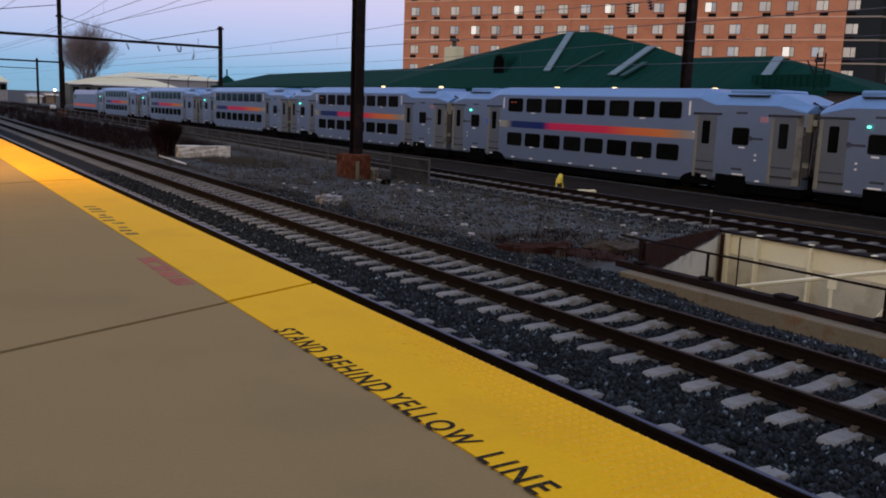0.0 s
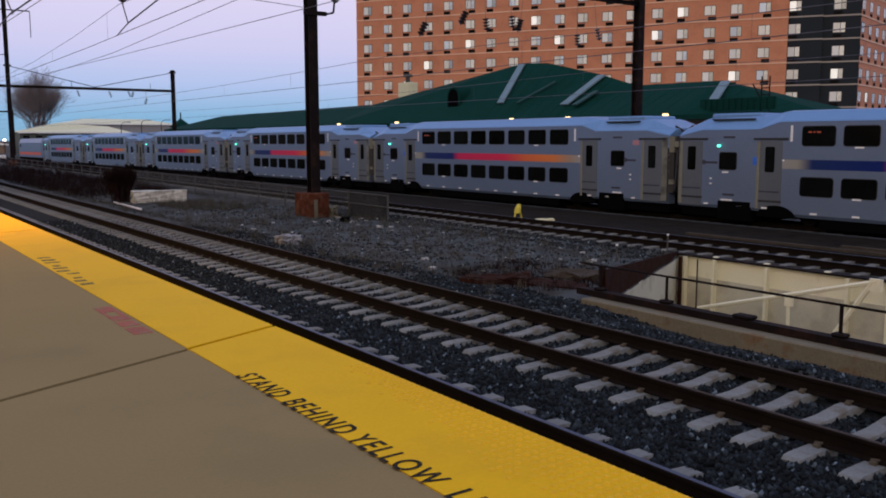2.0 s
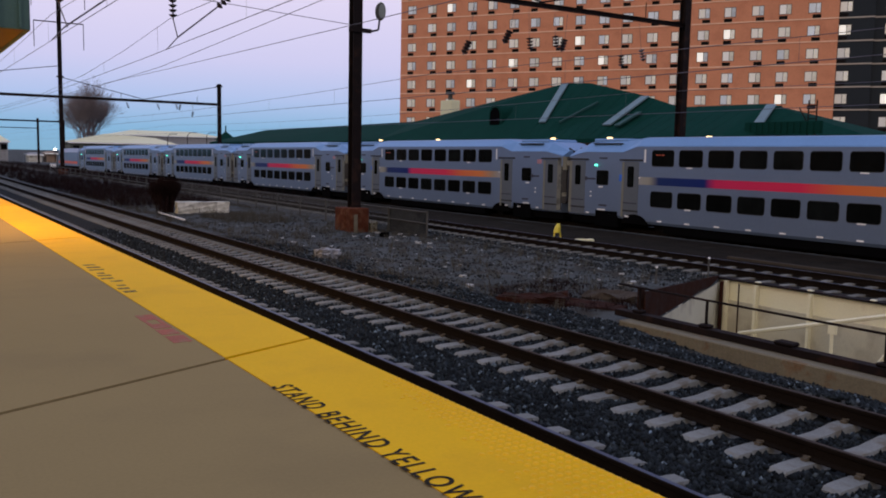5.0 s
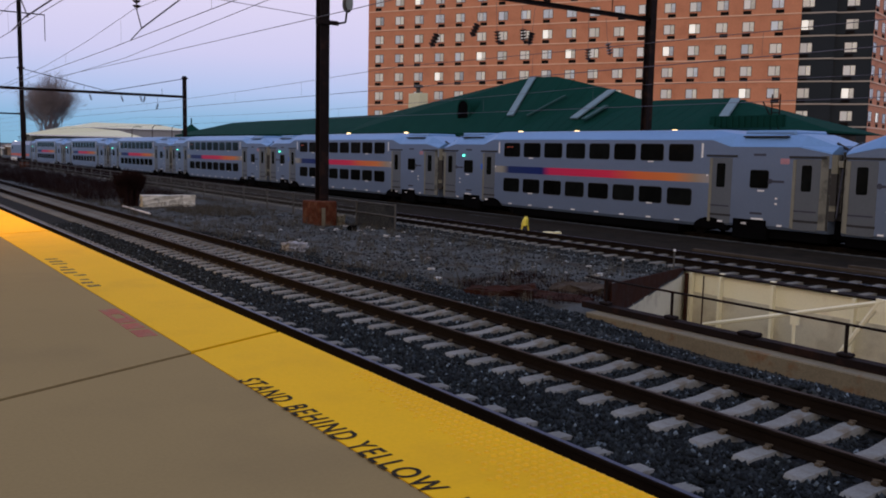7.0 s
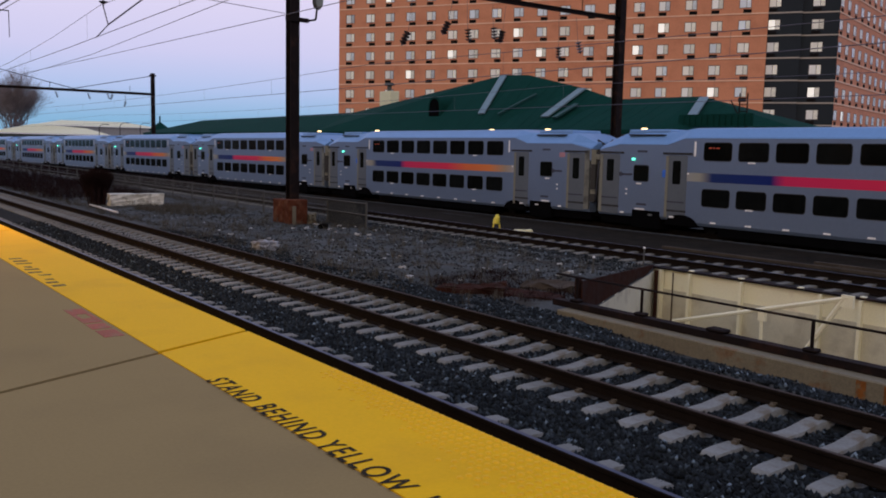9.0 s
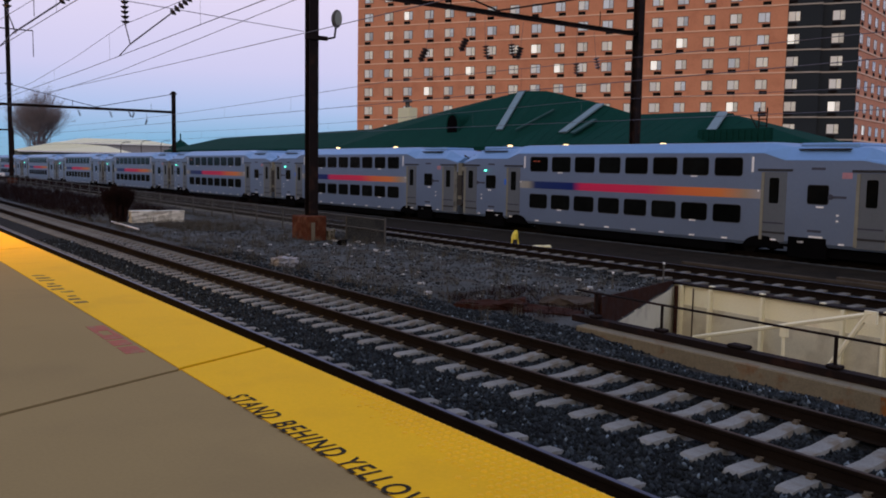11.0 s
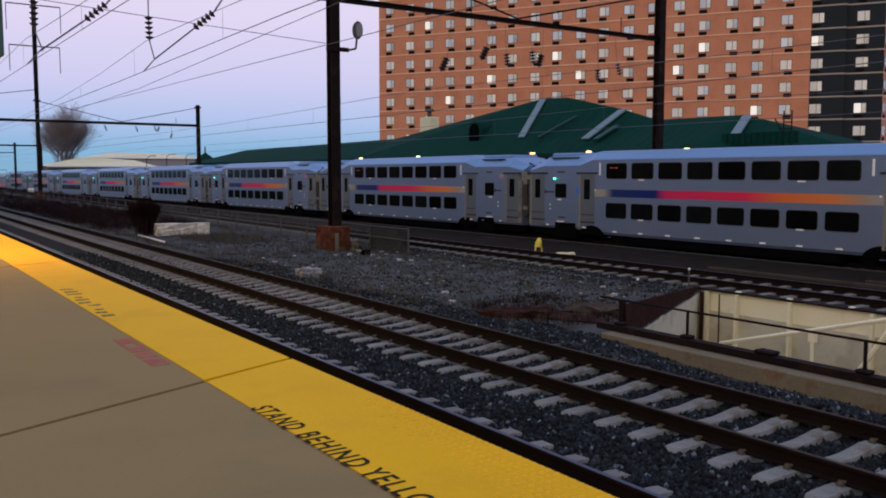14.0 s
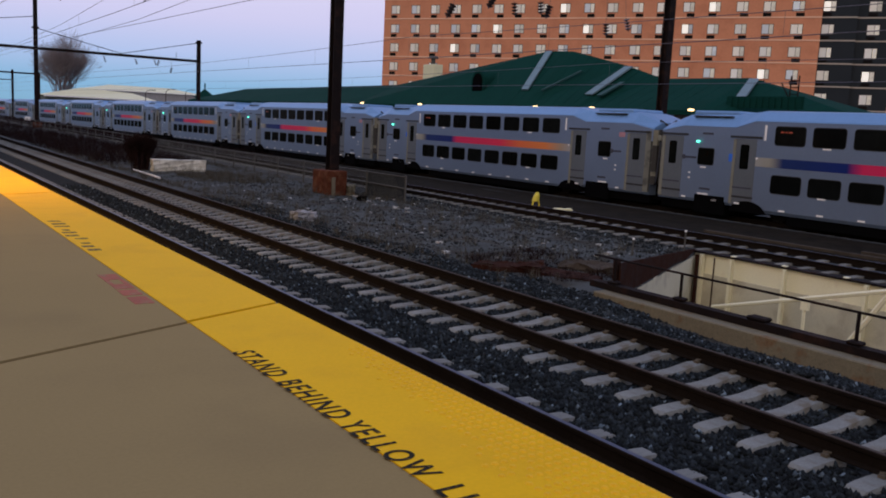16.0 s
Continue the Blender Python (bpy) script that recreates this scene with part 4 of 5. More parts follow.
def build_gantry(y, xa, xb, beam, top_a, top_b, x_end, label, lamp=False, w=0.5, arms=(), low=-0.16, lower=None):
    g = thing("catenary_gantry", label, "gantry", group="catenary gantries")
    for x, top in ((xa, top_a), (xb, top_b)):
        col = part("column", h_column(bmesh.new(), x, y, -1.8, top, w), M_STEEL, g)
        part("cap", boxes((x - w / 2, x + w / 2, y - 0.22, y + 0.22, top + 0.002, top + 0.03)), M_STEEL, col)
    bm = boxes((x_end, xb, y - 0.1, y + 0.1, beam + low, beam + low + 0.03), (x_end, xb, y - 0.1, y + 0.1, beam + 0.13, beam + 0.16), (x_end, xb, y - 0.02, y + 0.02, beam + low + 0.03, beam + 0.13))
    part("beam", bm, M_STEEL, g)
    if lower:
        part("lower_beam", boxes((x_end, xa - w / 2 - 0.002, y - 0.08, y + 0.08, lower - 0.08, lower + 0.08)), M_STEEL, g)
    mid = (xa + xb) / 2
    for x, top in ((xa, top_a), (xb, top_b)):
        if top < beam + 2.4:
            continue
        bm = bmesh.new()
        rod(bm, (x, y, beam + 2.3), (mid, y, beam + 0.2), 0.04)
        part("tie_rod", bm, M_STEEL, g)
        part("collar", boxes((x - w / 2 - 0.16, x + w / 2 + 0.16, y - 0.25, y + 0.25, beam + 2.25, beam + 2.42)), M_STEEL, g)
    for x in (xa + 0.72 * (mid - xa), xb - 0.3 * (xb - mid)) if top_a > beam + 2.4 else ():
        bm = bmesh.new()
        rod(bm, (x, y, beam), (x, y, beam + 0.9), 0.025)
        part("strut", bm, M_STEEL, g)
    if x_end < xa - 1 and top_a > beam + 3.7:
        bm = bmesh.new()
        rod(bm, (xa, y, beam + 3.6), (x_end + 0.5, y, beam + 0.2), 0.04)
        part("tie_rod", bm, M_STEEL, g)
    for z, half in arms:
        bm = bmesh.new()
        rod(bm, (xa - half, y, z), (xa + half, y, z), 0.07, n=5)
        rod(bm, (xa - half, y, z), (xa - half, y, z - 3.0), 0.045, n=5)
        rod(bm, (xa + half, y, z), (xa + half, y, z - 3.0), 0.045, n=5)
        part("cross_arm", bm, M_STEEL, g)
    if lamp:
        z = 6.35
        part("lamp_bracket", boxes((xa - 0.40, xa + 0.55, y - 0.3, y - 0.18, z - 0.05, z + 0.11)), M_STEEL, g)
        bm = bmesh.new()
        rod(bm, (xa + 0.45, y - 0.24, z), (xa + 0.85, y - 0.3, z + 0.1), 0.04)
        rod(bm, (xa + 0.85, y - 0.3, z + 0.1), (xa + 0.9, y - 0.3, z + 0.5), 0.04)
        part("lamp_arm", bm, M_STEEL, g)
        oval = [(0.19 * math.cos(i * math.pi / 8), 0.36 * math.sin(i * math.pi / 8)) for i in range(16)]
        bm = bmesh.new()
        rings = [[bm.verts.new((xa + 0.9 + k * p, y - d, z + 0.82 + k * q)) for p, q in oval] for d, k in ((0.12, 0.45), (0.24, 0.9), (0.42, 1.0), (0.5, 0.9))]
        for lo, hi in zip(rings, rings[1:]):
            for i in range(16):
                bm.faces.new((lo[i], lo[(i + 1) % 16], hi[(i + 1) % 16], hi[i]))
        bm.faces.new(rings[0])
        bm.faces.new(rings[-1][::-1])
        head = part("floodlight", bm, M_GALV, g, "grey unlit oval floodlight")
        bm = bmesh.new()
        bm.faces.new([bm.verts.new((xa + 0.9 + 0.78 * p, y - 0.506, z + 0.82 + 0.78 * q)) for p, q in oval])
        part("lens", bm, M_LENS, head)
    return g


GY, GX1, GX2, GBEAM = 31.5, 15.93, 34.6, 8.3
build_gantry(GY, GX1, GX2, GBEAM, 22, 15, 4.0, "dark brown steel catenary gantry with a floodlight on its column", lamp=True, w=0.39, low=-0.04)
build_gantry(112, 17.9, 37.0, 7.6, 23, 10.2, -4.0, "dark steel catenary gantry with cross arms, farther along", w=0.42, arms=((16.2, 2.7), (20.9, 2.9)))
build_gantry(200, 27.4, 32.4, 7.15, 7.7, 7.5, 6.0, "distant slender catenary gantry with two beams", w=0.4, lower=5.65)

base = thing("column_base", "rust stained concrete base of the gantry column", "base")
part("block", bevelled(boxes((GX1 - 0.52, GX1 + 0.30, GY - 0.75, GY - 0.27, -1.75, -0.60), (GX1 - 0.52, GX1 + 0.30, GY - 0.268, GY + 0.7, -1.75, -0.62)), 0.04), M_RUSTBASE, base)
part("pale_patch", bevelled(boxes((GX1 - 0.38, GX1 - 0.22, GY - 0.757, GY - 0.745, -1.6, -0.85)), 0.003), M_TANCONC, base, "pale worn patch")


base = thing("column_base", "rusty concrete foot of the farther gantry column", "base")
part("block", bevelled(boxes((17.5, 18.4, 111.5, 112.5, -1.95, -0.9)), 0.06), M_RUSTBASE, base)


def sagging(points_z, x, y0, y1, sag, n=16):
    return [(x, y0 + (y1 - y0) * i / n, points_z - sag * 4 * (i / n) * (1 - i / n)) for i in range(n + 1)]


def wire(name, pts, r, parent):
    cu = bpy.data.curves.new(name, "CURVE")
    cu.dimensions, cu.bevel_depth, cu.bevel_resolution = "3D", r, 0
    sp = cu.splines.new("POLY")
    sp.points.add(len(pts) - 1)
    for p, q in zip(sp.points, pts):
        p.co = (*q, 1)
    cu.materials.append(M_WIRE)
    ob = new(name, cu)
    ob.parent = parent
    return ob


def build_catenary(x, contact, support, sag, label, contact_line=None, messenger_line=None):
    c = thing("overhead_wires", label, "overhead wires", group="overhead wires")
    low = contact_line or [(y, contact) for y in (-49, 31.5, 112, 200, 300)]
    wire("contact_wire", [(x, y, z) for y, z in low], 0.012, c)
    pts = []
    for a, b in ((-49, 31.5), (31.5, 112), (112, 200), (200, 300)):
        pts += sagging(support, x, a, b, sag)[: (None if b == 300 else -1)]
    if messenger_line:
        pts = [(x, y, z) for y, z in messenger_line]
    wire("messenger_wire", pts, 0.010, c)
    for i in range(26):
        y = -40 + 9 * i
        z = float(np.interp(y, [p[1] for p in pts], [p[2] for p in pts]))
        z0 = float(np.interp(y, [p[0] for p in low], [p[1] for p in low]))
        part("dropper", rod(bmesh.new(), (x, y, z0), (x, y, z), 0.004, n=4), M_WIRE, c)
    return c


build_catenary(TRACK_1, 5.02, 5.85, 0.55, "overhead contact and messenger wires above the platform track")
build_catenary(TRACK_2, 5.0, 5.9, 0.5, "overhead contact and messenger wires above the second track",
               contact_line=[(-49, 5.05), (0, 5.2), (18.9, 5.16), (27.4, 5.03), (34.5, 4.92), (45.4, 4.81), (60, 4.68), (80, 4.66), (112, 4.85), (200, 4.85), (300, 4.85)],
               messenger_line=[(-49, 5.9), (0, 5.7), (24.8, 5.92), (30.5, 5.95), (37, 5.5), (45.4, 5.1), (60, 4.8), (80, 4.85), (112, 5.4), (200, 5.4), (300, 5.4)])
auxiliary = thing("auxiliary_wire", "thin auxiliary wires crossing over the second track", "cables")
wire("auxiliary_wire", [(TRACK_2, 56, 4.25), (TRACK_2, 31.5, 4.45), (TRACK_2, 17, 4.95), (TRACK_2, 0, 5.6)], 0.009, auxiliary)
wire("auxiliary_wire", [(TRACK_2, -30, 3.9), (TRACK_2, 17.4, 4.2), (TRACK_2, 31.1, 4.31), (TRACK_2, 41.5, 4.42), (TRACK_2, 112, 4.4)], 0.008, auxiliary)
build_catenary(TRACK_3, 4.05, 4.95, 0.4, "overhead contact and messenger wires above the old track")
build_catenary(TRACK_4, 3.75, 4.8, 0.4, "overhead contact and messenger wires above the train")
cross = thing("cross_span_wire", "thin cross span wire with small insulators", "cables")
wire("span_wire", [(2.0, GY, 7.35), (9.0, GY, 6.95), (15.6, GY, 6.6)], 0.012, cross)


def build_hangers():
    for label, hang, a, b, tip in (
            ("brown disc insulator string above the platform track", (5.1, GY, 8.1), (5.07, GY, 7.15), (5.05, GY, 6.2), (5.3, GY, 5.5)),
            ("brown disc insulator string above the second track", (8.75, GY, 8.1), (8.75, GY, 7.0), (8.77, GY, 6.1), (8.92, GY, 5.5))):
        h = thing("insulator_string", label, "insulator", group="insulators")
        bm = bmesh.new()
        rod(bm, hang, a, 0.02)
        part("upper_rod", bm, M_WIRE, h)
        part("hanger_rod", rod(bmesh.new(), b, tip, 0.02), M_WIRE, h)
        insulator(h, a, b)
    for label, top, a, b, tip in (("brown insulator on a slanting pull-off wire over the platform track", (8.0, GY, 8.1), (7.35, GY, 7.25), (6.6, GY, 6.6), (5.2, GY, 5.5)),
                                  ("brown insulator on a slanting pull-off wire over the second track", (11.6, GY, 8.1), (11.1, GY, 7.35), (10.3, GY, 6.65), (8.92, GY, 5.5))):
        h = thing("insulator_string", label, "insulator", group="insulators")
        bm = bmesh.new()
        rod(bm, top, a, 0.03)
        part("upper_rod", bm, M_WIRE, h)
        part("pull_off_rod", rod(bmesh.new(), b, tip, 0.03), M_WIRE, h)
        part("steady_arm", rod(bmesh.new(), tip, (tip[0] - 0.4, GY, 5.04), 0.02), M_WIRE, h)
        insulator(h, a, b)
    for x, z, tilt in ((21.27, 6.3, -0.35), (23.42, 6.93, -0.35), (24.65, 6.76, 0.1), (26.15, 6.98, 0.1), (26.62, 6.85, -0.2), (30.28, 6.42, 0.05), (31.66, 6.8, 0.25)):
        h = thing("insulator_string", "dark disc insulator hanging from the gantry beam", "insulator", group="insulators")
        bm = bmesh.new()
        rod(bm, (x - tilt, GY, GBEAM - 0.16), (x - tilt * 0.3, GY, z + 0.1), 0.009)
        part("hanger_rod", bm, M_WIRE, h)
        insulator(h, (x - tilt * 0.3, GY, z + 0.15), (x + tilt * 0.6, GY, z - 0.45), discs=4, r=0.17)
    for x, z in ((25.3, 6.95), (29.0, 6.95), (31.3, 7.05), (31.9, 7.0), (33.5, 6.2)):
        h = thing("insulator_string", "dark disc insulator hanging from the farther gantry", "insulator", group="insulators")
        part("hanger_rod", rod(bmesh.new(), (x, 112, 7.44), (x + 0.1, 112, z + 0.3), 0.02), M_WIRE, h)
        insulator(h, (x + 0.1, 112, z + 0.35), (x + (0.35 if x < 31.5 else -0.1), 112, z - 0.35), r=0.17, discs=4)


build_hangers()


# ---- hotel ----
def build_hotel():
    u = Vector((0.514, -0.858, 0)).normalized()
    hotel = thing("hotel_building", "tall orange-red brick hotel with a charcoal corner section", "building", at=Matrix.LocRotScale((68.0, 119.0, 0), Euler((0, 0, math.atan2(u.y, u.x))), None))
    # local x runs along the facade, local -y faces the tracks
    L, TOP, FLOOR, Z0 = 61.7, 42.0, 2.8, 8.35
    part("wall", boxes((0, L, 0, 18, -2, TOP)), M_BRICK, hotel, "orange-red brick wall")
    part("wall", boxes((L, L + 4.0, 0.25, 18, -2, TOP)), M_CHARCOAL, hotel, "charcoal panel wall")
    part("wall", boxes((L + 4.0, L + 8.3, 0.9, 18, -2, TOP)), M_CHARCOAL, hotel, "charcoal panel wall")
    part("roof", boxes((-0.2, L + 8.4, -0.2, 18.2, TOP + 0.003, TOP + 0.5)), M_CHARCOAL, hotel)
    wframe = mesh_of("window", boxes((-0.73, 0.73, -0.03, 0.10, -0.01, 0.05), (-0.73, 0.73, -0.03, 0.10, 1.20, 1.26), (-0.73, -0.67, -0.03, 0.10, 0.05, 1.20), (0.67, 0.73, -0.03, 0.10, 0.05, 1.20), (0.12, 0.175, -0.03, 0.10, 0.05, 1.20)), M_WFRAME)
    wpane = mesh_of("pane", boxes((-0.67, 0.12, -0.012, -0.004, 0.05, 1.20)), M_CURTAIN)
    side_pane = mesh_of("side_pane", boxes((0.175, 0.67, -0.012, -0.004, 0.05, 1.20)), M_BLUISHSIDE)
    warm_side = side_pane.copy()
    warm_side.materials[0] = M_WARMPANE
    blue, cream, lit = wpane.copy(), wpane.copy(), wpane.copy()
    lit.materials[0] = M_LITPANE
    blue.materials[0], cream.materials[0] = M_SKYBLUEPANE, M_CURTAINCREAM
    # Upper rows get more blue panes, painted as if they mirror the sky
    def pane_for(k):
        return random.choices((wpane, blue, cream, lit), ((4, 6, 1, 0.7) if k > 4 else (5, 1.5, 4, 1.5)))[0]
    wgrille = mesh_of("vent_grille", boxes((-0.5, 0.5, -0.03, 0.02, -0.62, -0.16)), M_GRILLE)
    random.seed(11)
    cols = [1.95 + 6.69 * (i // 2) + 3.42 * (i % 2) for i in range(18)]
    rows = [Z0 - 0.1 + FLOOR * k for k in range(-1, 9)]
    for k, z in enumerate(rows):
        part("string_course", boxes((-0.03, L + 0.02, -0.07, -0.002, z - 0.08, z + 0.08)), M_BAND, hotel, "pale horizontal string course")
        part("string_course", boxes((L + 0.022, L + 4.02, 0.18, 0.248, z - 0.09, z + 0.09)), M_GREYBAND, hotel)
        part("string_course", boxes((L + 4.022, L + 8.32, 0.83, 0.898, z - 0.09, z + 0.09)), M_GREYBAND, hotel)
        for i, x in enumerate(cols):
            w = part("window", wframe, None, hotel, at=pose(x, 0, z + 0.72))
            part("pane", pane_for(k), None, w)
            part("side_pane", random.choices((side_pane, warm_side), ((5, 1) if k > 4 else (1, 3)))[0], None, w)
            part("vent_grille", wgrille, None, w, at=pose(0.28 if i % 2 else -0.22, 0, 0))
        for x, y in ((L + 0.75, 0.25), (L + 5.85, 0.9)):
            w = part("window", wframe, None, hotel, at=pose(x, y, z + 0.72))
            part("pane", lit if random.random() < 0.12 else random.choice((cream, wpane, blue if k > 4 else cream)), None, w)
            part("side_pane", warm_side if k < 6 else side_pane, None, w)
            part("vent_grille", wgrille, None, w, at=pose(-0.2, 0, 0))
    wing = thing("hotel_wing", "orange-red brick wing of the hotel seen at a sharp angle", "building", at=Matrix.LocRotScale((104.68, 59.5, 0), Euler((0, 0, math.atan2(0.262, 0.965))), None))
    part("wall", boxes((0.05, 40, 0.02, 12, -2, TOP - 0.5)), M_BRICK, wing, "orange-red brick wall")
    for k, z in enumerate(rows):
        part("string_course", boxes((0.05, 40, -0.06, 0.017, z - 0.1, z + 0.1)), M_BAND, wing)
        for i in range(11):
            w = part("window", wframe, None, wing, at=pose(1.3 + 3.42 * i, 0, z + 0.72))
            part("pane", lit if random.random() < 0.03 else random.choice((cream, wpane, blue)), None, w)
            part("side_pane", warm_side, None, w)
            part("vent_grille", wgrille, None, w, at=pose(0.1, 0, 0))


build_hotel()


# ---- station building with its green roofs ----
def build_station():
    st = thing("station_building", "low station building with broad dark green metal roofs", "building")
    ridge = [(141, 3.2), (129, 5.0), (84, 5.3), (58.7, 8.0), (55.6, 7.85), (49.4, 6.55), (45.6, 5.5), (37.9, 5.45), (30.5, 3.2)]
    RX, FX, BX, EZ = 50.0, 45.0, 56.0, 3.05
    bm = bmesh.new()
    top, fr, bk = [], [], []
    for y, z in ridge:
        top.append(bm.verts.new((RX, y, z)))
        fr.append(bm.verts.new((FX, y, EZ)))
        bk.append(bm.verts.new((BX, y, EZ)))
    for i in range(len(ridge) - 1):
        bm.faces.new((fr[i], fr[i + 1], top[i + 1], top[i]))
        bm.faces.new((top[i], top[i + 1], bk[i + 1], bk[i]))
        bm.faces.new((bk[i], bk[i + 1], fr[i + 1], fr[i]))
    bm.faces.new((fr[0], top[0], bk[0]))
    bm.faces.new((fr[-1], bk[-1], top[-1]))
    roof = part("roof", bm, M_GREENROOF, st, "dark green standing seam metal roof")
    ys, zs = [a for a, _ in ridge][::-1], [b for _, b in ridge][::-1]
    rz = lambda y: float(np.interp(y, ys, zs))
    bm = bmesh.new()
    y = 31.5
    while y < 140:
        z = rz(y)
        rod(bm, (RX, y, z + 0.0), (FX, y, EZ + 0.0), 0.011, n=4)
        y += 1.1
    tagged(part("seam", bm, M_GREENROOF, roof), kind="stuff")

    def strip(y_top, y_low, f, w, name="flashing_strip", f0=0.03):
        a = Vector((RX - (RX - FX) * f0, y_top, EZ + (rz(y_top) - EZ) * (1 - f0)))
        zl = EZ + (rz(y_low) - EZ) * (1 - f)
        b = Vector((RX - (RX - FX) * f, y_low, zl))
        bm = bmesh.new()
        s = Vector((0, w / 2, 0))
        lo = [bm.verts.new(p + Vector((-0.05, 0, 0.04))) for p in (a - s, a + s, b + s, b - s)]
        hi = [bm.verts.new(p + Vector((-0.1, 0, 0.14))) for p in (a - s, a + s, b + s, b - s)]
        for i in range(4):
            bm.faces.new((lo[i], lo[(i + 1) % 4], hi[(i + 1) % 4], hi[i]))
        bm.faces.new(hi)
        bm.faces.new(lo[::-1])
        part(name, bm, M_SKYLIGHT if w > 0.6 else M_SEAMPALE, roof, "pale blue-grey metal strip" if w > 0.6 else "dull blue-green metal strip")
    strip(58.5, 57.2, 0.72, 0.85)
    strip(49.0, 49.5, 0.72, 0.85)
    strip(37.5, 36.4, 0.55, 0.72)
    strip(47.9, 48.4, 0.72, 0.51, f0=0.36)
    strip(52.8, 55.0, 0.72, 0.2, f0=0.3)
    bm = bmesh.new()
    n = 10
    pts = [(0.95 * math.cos(math.pi * i / n), 0.5 + 0.95 * math.sin(math.pi * i / n)) for i in range(n + 1)] + [(-0.95, -0.8), (0.95, -0.8)]
    a = [bm.verts.new((46.4, 64 + yy, 4.75 + zz)) for yy, zz in pts]
    b = [bm.verts.new((49.6, 64 + yy, 4.75 + zz)) for yy, zz in pts]
    for i in range(len(pts)):
        bm.faces.new((a[i], a[(i + 1) % len(pts)], b[(i + 1) % len(pts)], b[i]))
    bm.faces.new(a)
    dormer = part("dormer", bm, M_GREENROOF, roof, "round-topped roof dormer")
    bm = bmesh.new()
    arch = [(0.72 * math.cos(math.pi * i / n), 0.5 + 0.72 * math.sin(math.pi * i / n)) for i in range(n + 1)] + [(-0.72, -0.7), (0.72, -0.7)]
    a, b = [[bm.verts.new((x, 64 + yy, 4.75 + zz)) for yy, zz in arch] for x in (46.36, 46.395)]
    for i in range(len(arch)):
        bm.faces.new((a[i], a[(i + 1) % len(arch)], b[(i + 1) % len(arch)], b[i]))
    bm.faces.new(a)
    part("louvre", bm, M_UNDER, dormer, "dark arched louvre")
    part("wall", boxes((45.8, 55.2, 32, 139, -1.8, 3.04)), M_STATIONWALL, st)
    part("fascia", boxes((44.9, 44.997, 30.5, 141, 2.75, 3.06)), M_GREENROOF, st)
    part("screen_wall", boxes((46.6, 46.7, 31.5, 37.0, 3.3, 4.05)), M_GREENROOF, st)
    for i in range(12):
        part("screen_rib", boxes((46.52, 46.597, 31.6 + 0.45 * i, 31.68 + 0.45 * i, 3.3, 4.0)), M_GREENROOF, st)
    for y in (82.0, 70.6, 53.6, 47.2, 38.1):
        lamp = part("eave_lamp", bevelled(boxes((44.4, 44.75, y - 0.16, y + 0.16, 3.0, 3.14)), 0.05), G_EAVE, st, "warm glowing eave lamp")
    hut = thing("roof_plant_box", "cream metal plant box on the roof with a vent", "roof unit")
    part("box", bevelled(boxes((54.0, 55.2, 82.9, 85.2, 3.0, 7.85)), 0.06), M_SHED, hut)
    bm = bmesh.new()
    rod(bm, (54.5, 83.9, 7.84), (54.5, 83.9, 8.5), 0.25, n=10)
    rod(bm, (54.5, 83.9, 8.5), (54.5, 83.9, 8.8), 0.6, 0.45, n=10)
    part("vent", bm, M_GALV, hut)
    ladder = thing("roof_ladder", "dark steel ladder frame on the end of the green roof", "ladder")
    for y in (32.2, 32.75):
        part("stile", rod(bmesh.new(), (47.0, y, 3.2), (47.0, y, 5.3), 0.045), M_STEEL, ladder)
    for z in (3.8, 4.2, 4.6, 5.0):
        part("rung", rod(bmesh.new(), (47.0, 32.2, z), (47.0, 32.75, z), 0.03), M_STEEL, ladder)
    part("brace", rod(bmesh.new(), (47.0, 33.4, 4.9), (47.0, 32.75, 3.9), 0.04), M_STEEL, ladder)
    cup = thing("roof_cupola", "small green cupola at the roof's far end", "cupola")
    bm = bmesh.new()
    box(bm, 49, 51, 146, 150, -1.8, 3.6)
    rod(bm, (50, 148, 3.6), (50, 148, 5.0), 2.2, 0.1, n=4)
    rod(bm, (50, 148, 5.0), (50, 148, 6.0), 0.12, n=5)
    part("cupola", bm, M_GREENROOF, cup)


build_station()


# ---- platform canopy with warm lamps ----
def build_canopy():
    c = thing("platform_canopy", "green-edged platform canopy with a warm lit soffit", "canopy", kind="structure")
    part("soffit", boxes((-6, 2.0, 15.75, 110, 3.41, 3.5)), M_SOFFIT, c)
    part("fascia", boxes((-6, 2.04, 15.66, 15.745, 3.40, 4.9)), M_GREENFASCIA, c)
    part("fascia", boxes((2.003, 2.08, 15.75, 110, 3.40, 4.3)), M_GREENFASCIA, c)
    for i in range(14):
        part("seam", boxes((1.9 - 0.3 * i, 1.94 - 0.3 * i, 15.62, 15.658, 3.42, 4.9)), M_GREENFASCIA, c)
    part("roof_deck", boxes((-6, 2.0, 15.75, 110, 4.2, 4.35)), M_GREENROOF, c)
    for y in (22, 34, 46, 58, 70, 90):
        post = part("post", bevelled(boxes((-2.2, -1.95, y - 0.12, y + 0.12, 0.0, 3.41)), 0.02), M_GREENFASCIA, c)
    for y in (18.2, 24, 32, 41, 50):
        part("lamp_tube", bevelled(boxes((0.2, 0.4, y - 0.6, y + 0.6, 3.33, 3.405)), 0.02), G_WARM, c, "warm glowing ceiling lamp")
        li = new("canopy_light", bpy.data.lights.new("canopy_light", "AREA"))
        li.data.shape, li.data.size, li.data.size_y, li.data.energy, li.data.color = "RECTANGLE", 0.2, 1.2, 235, (1.0, 0.55, 0.16)
        li.location = (0.3, y, 3.3)


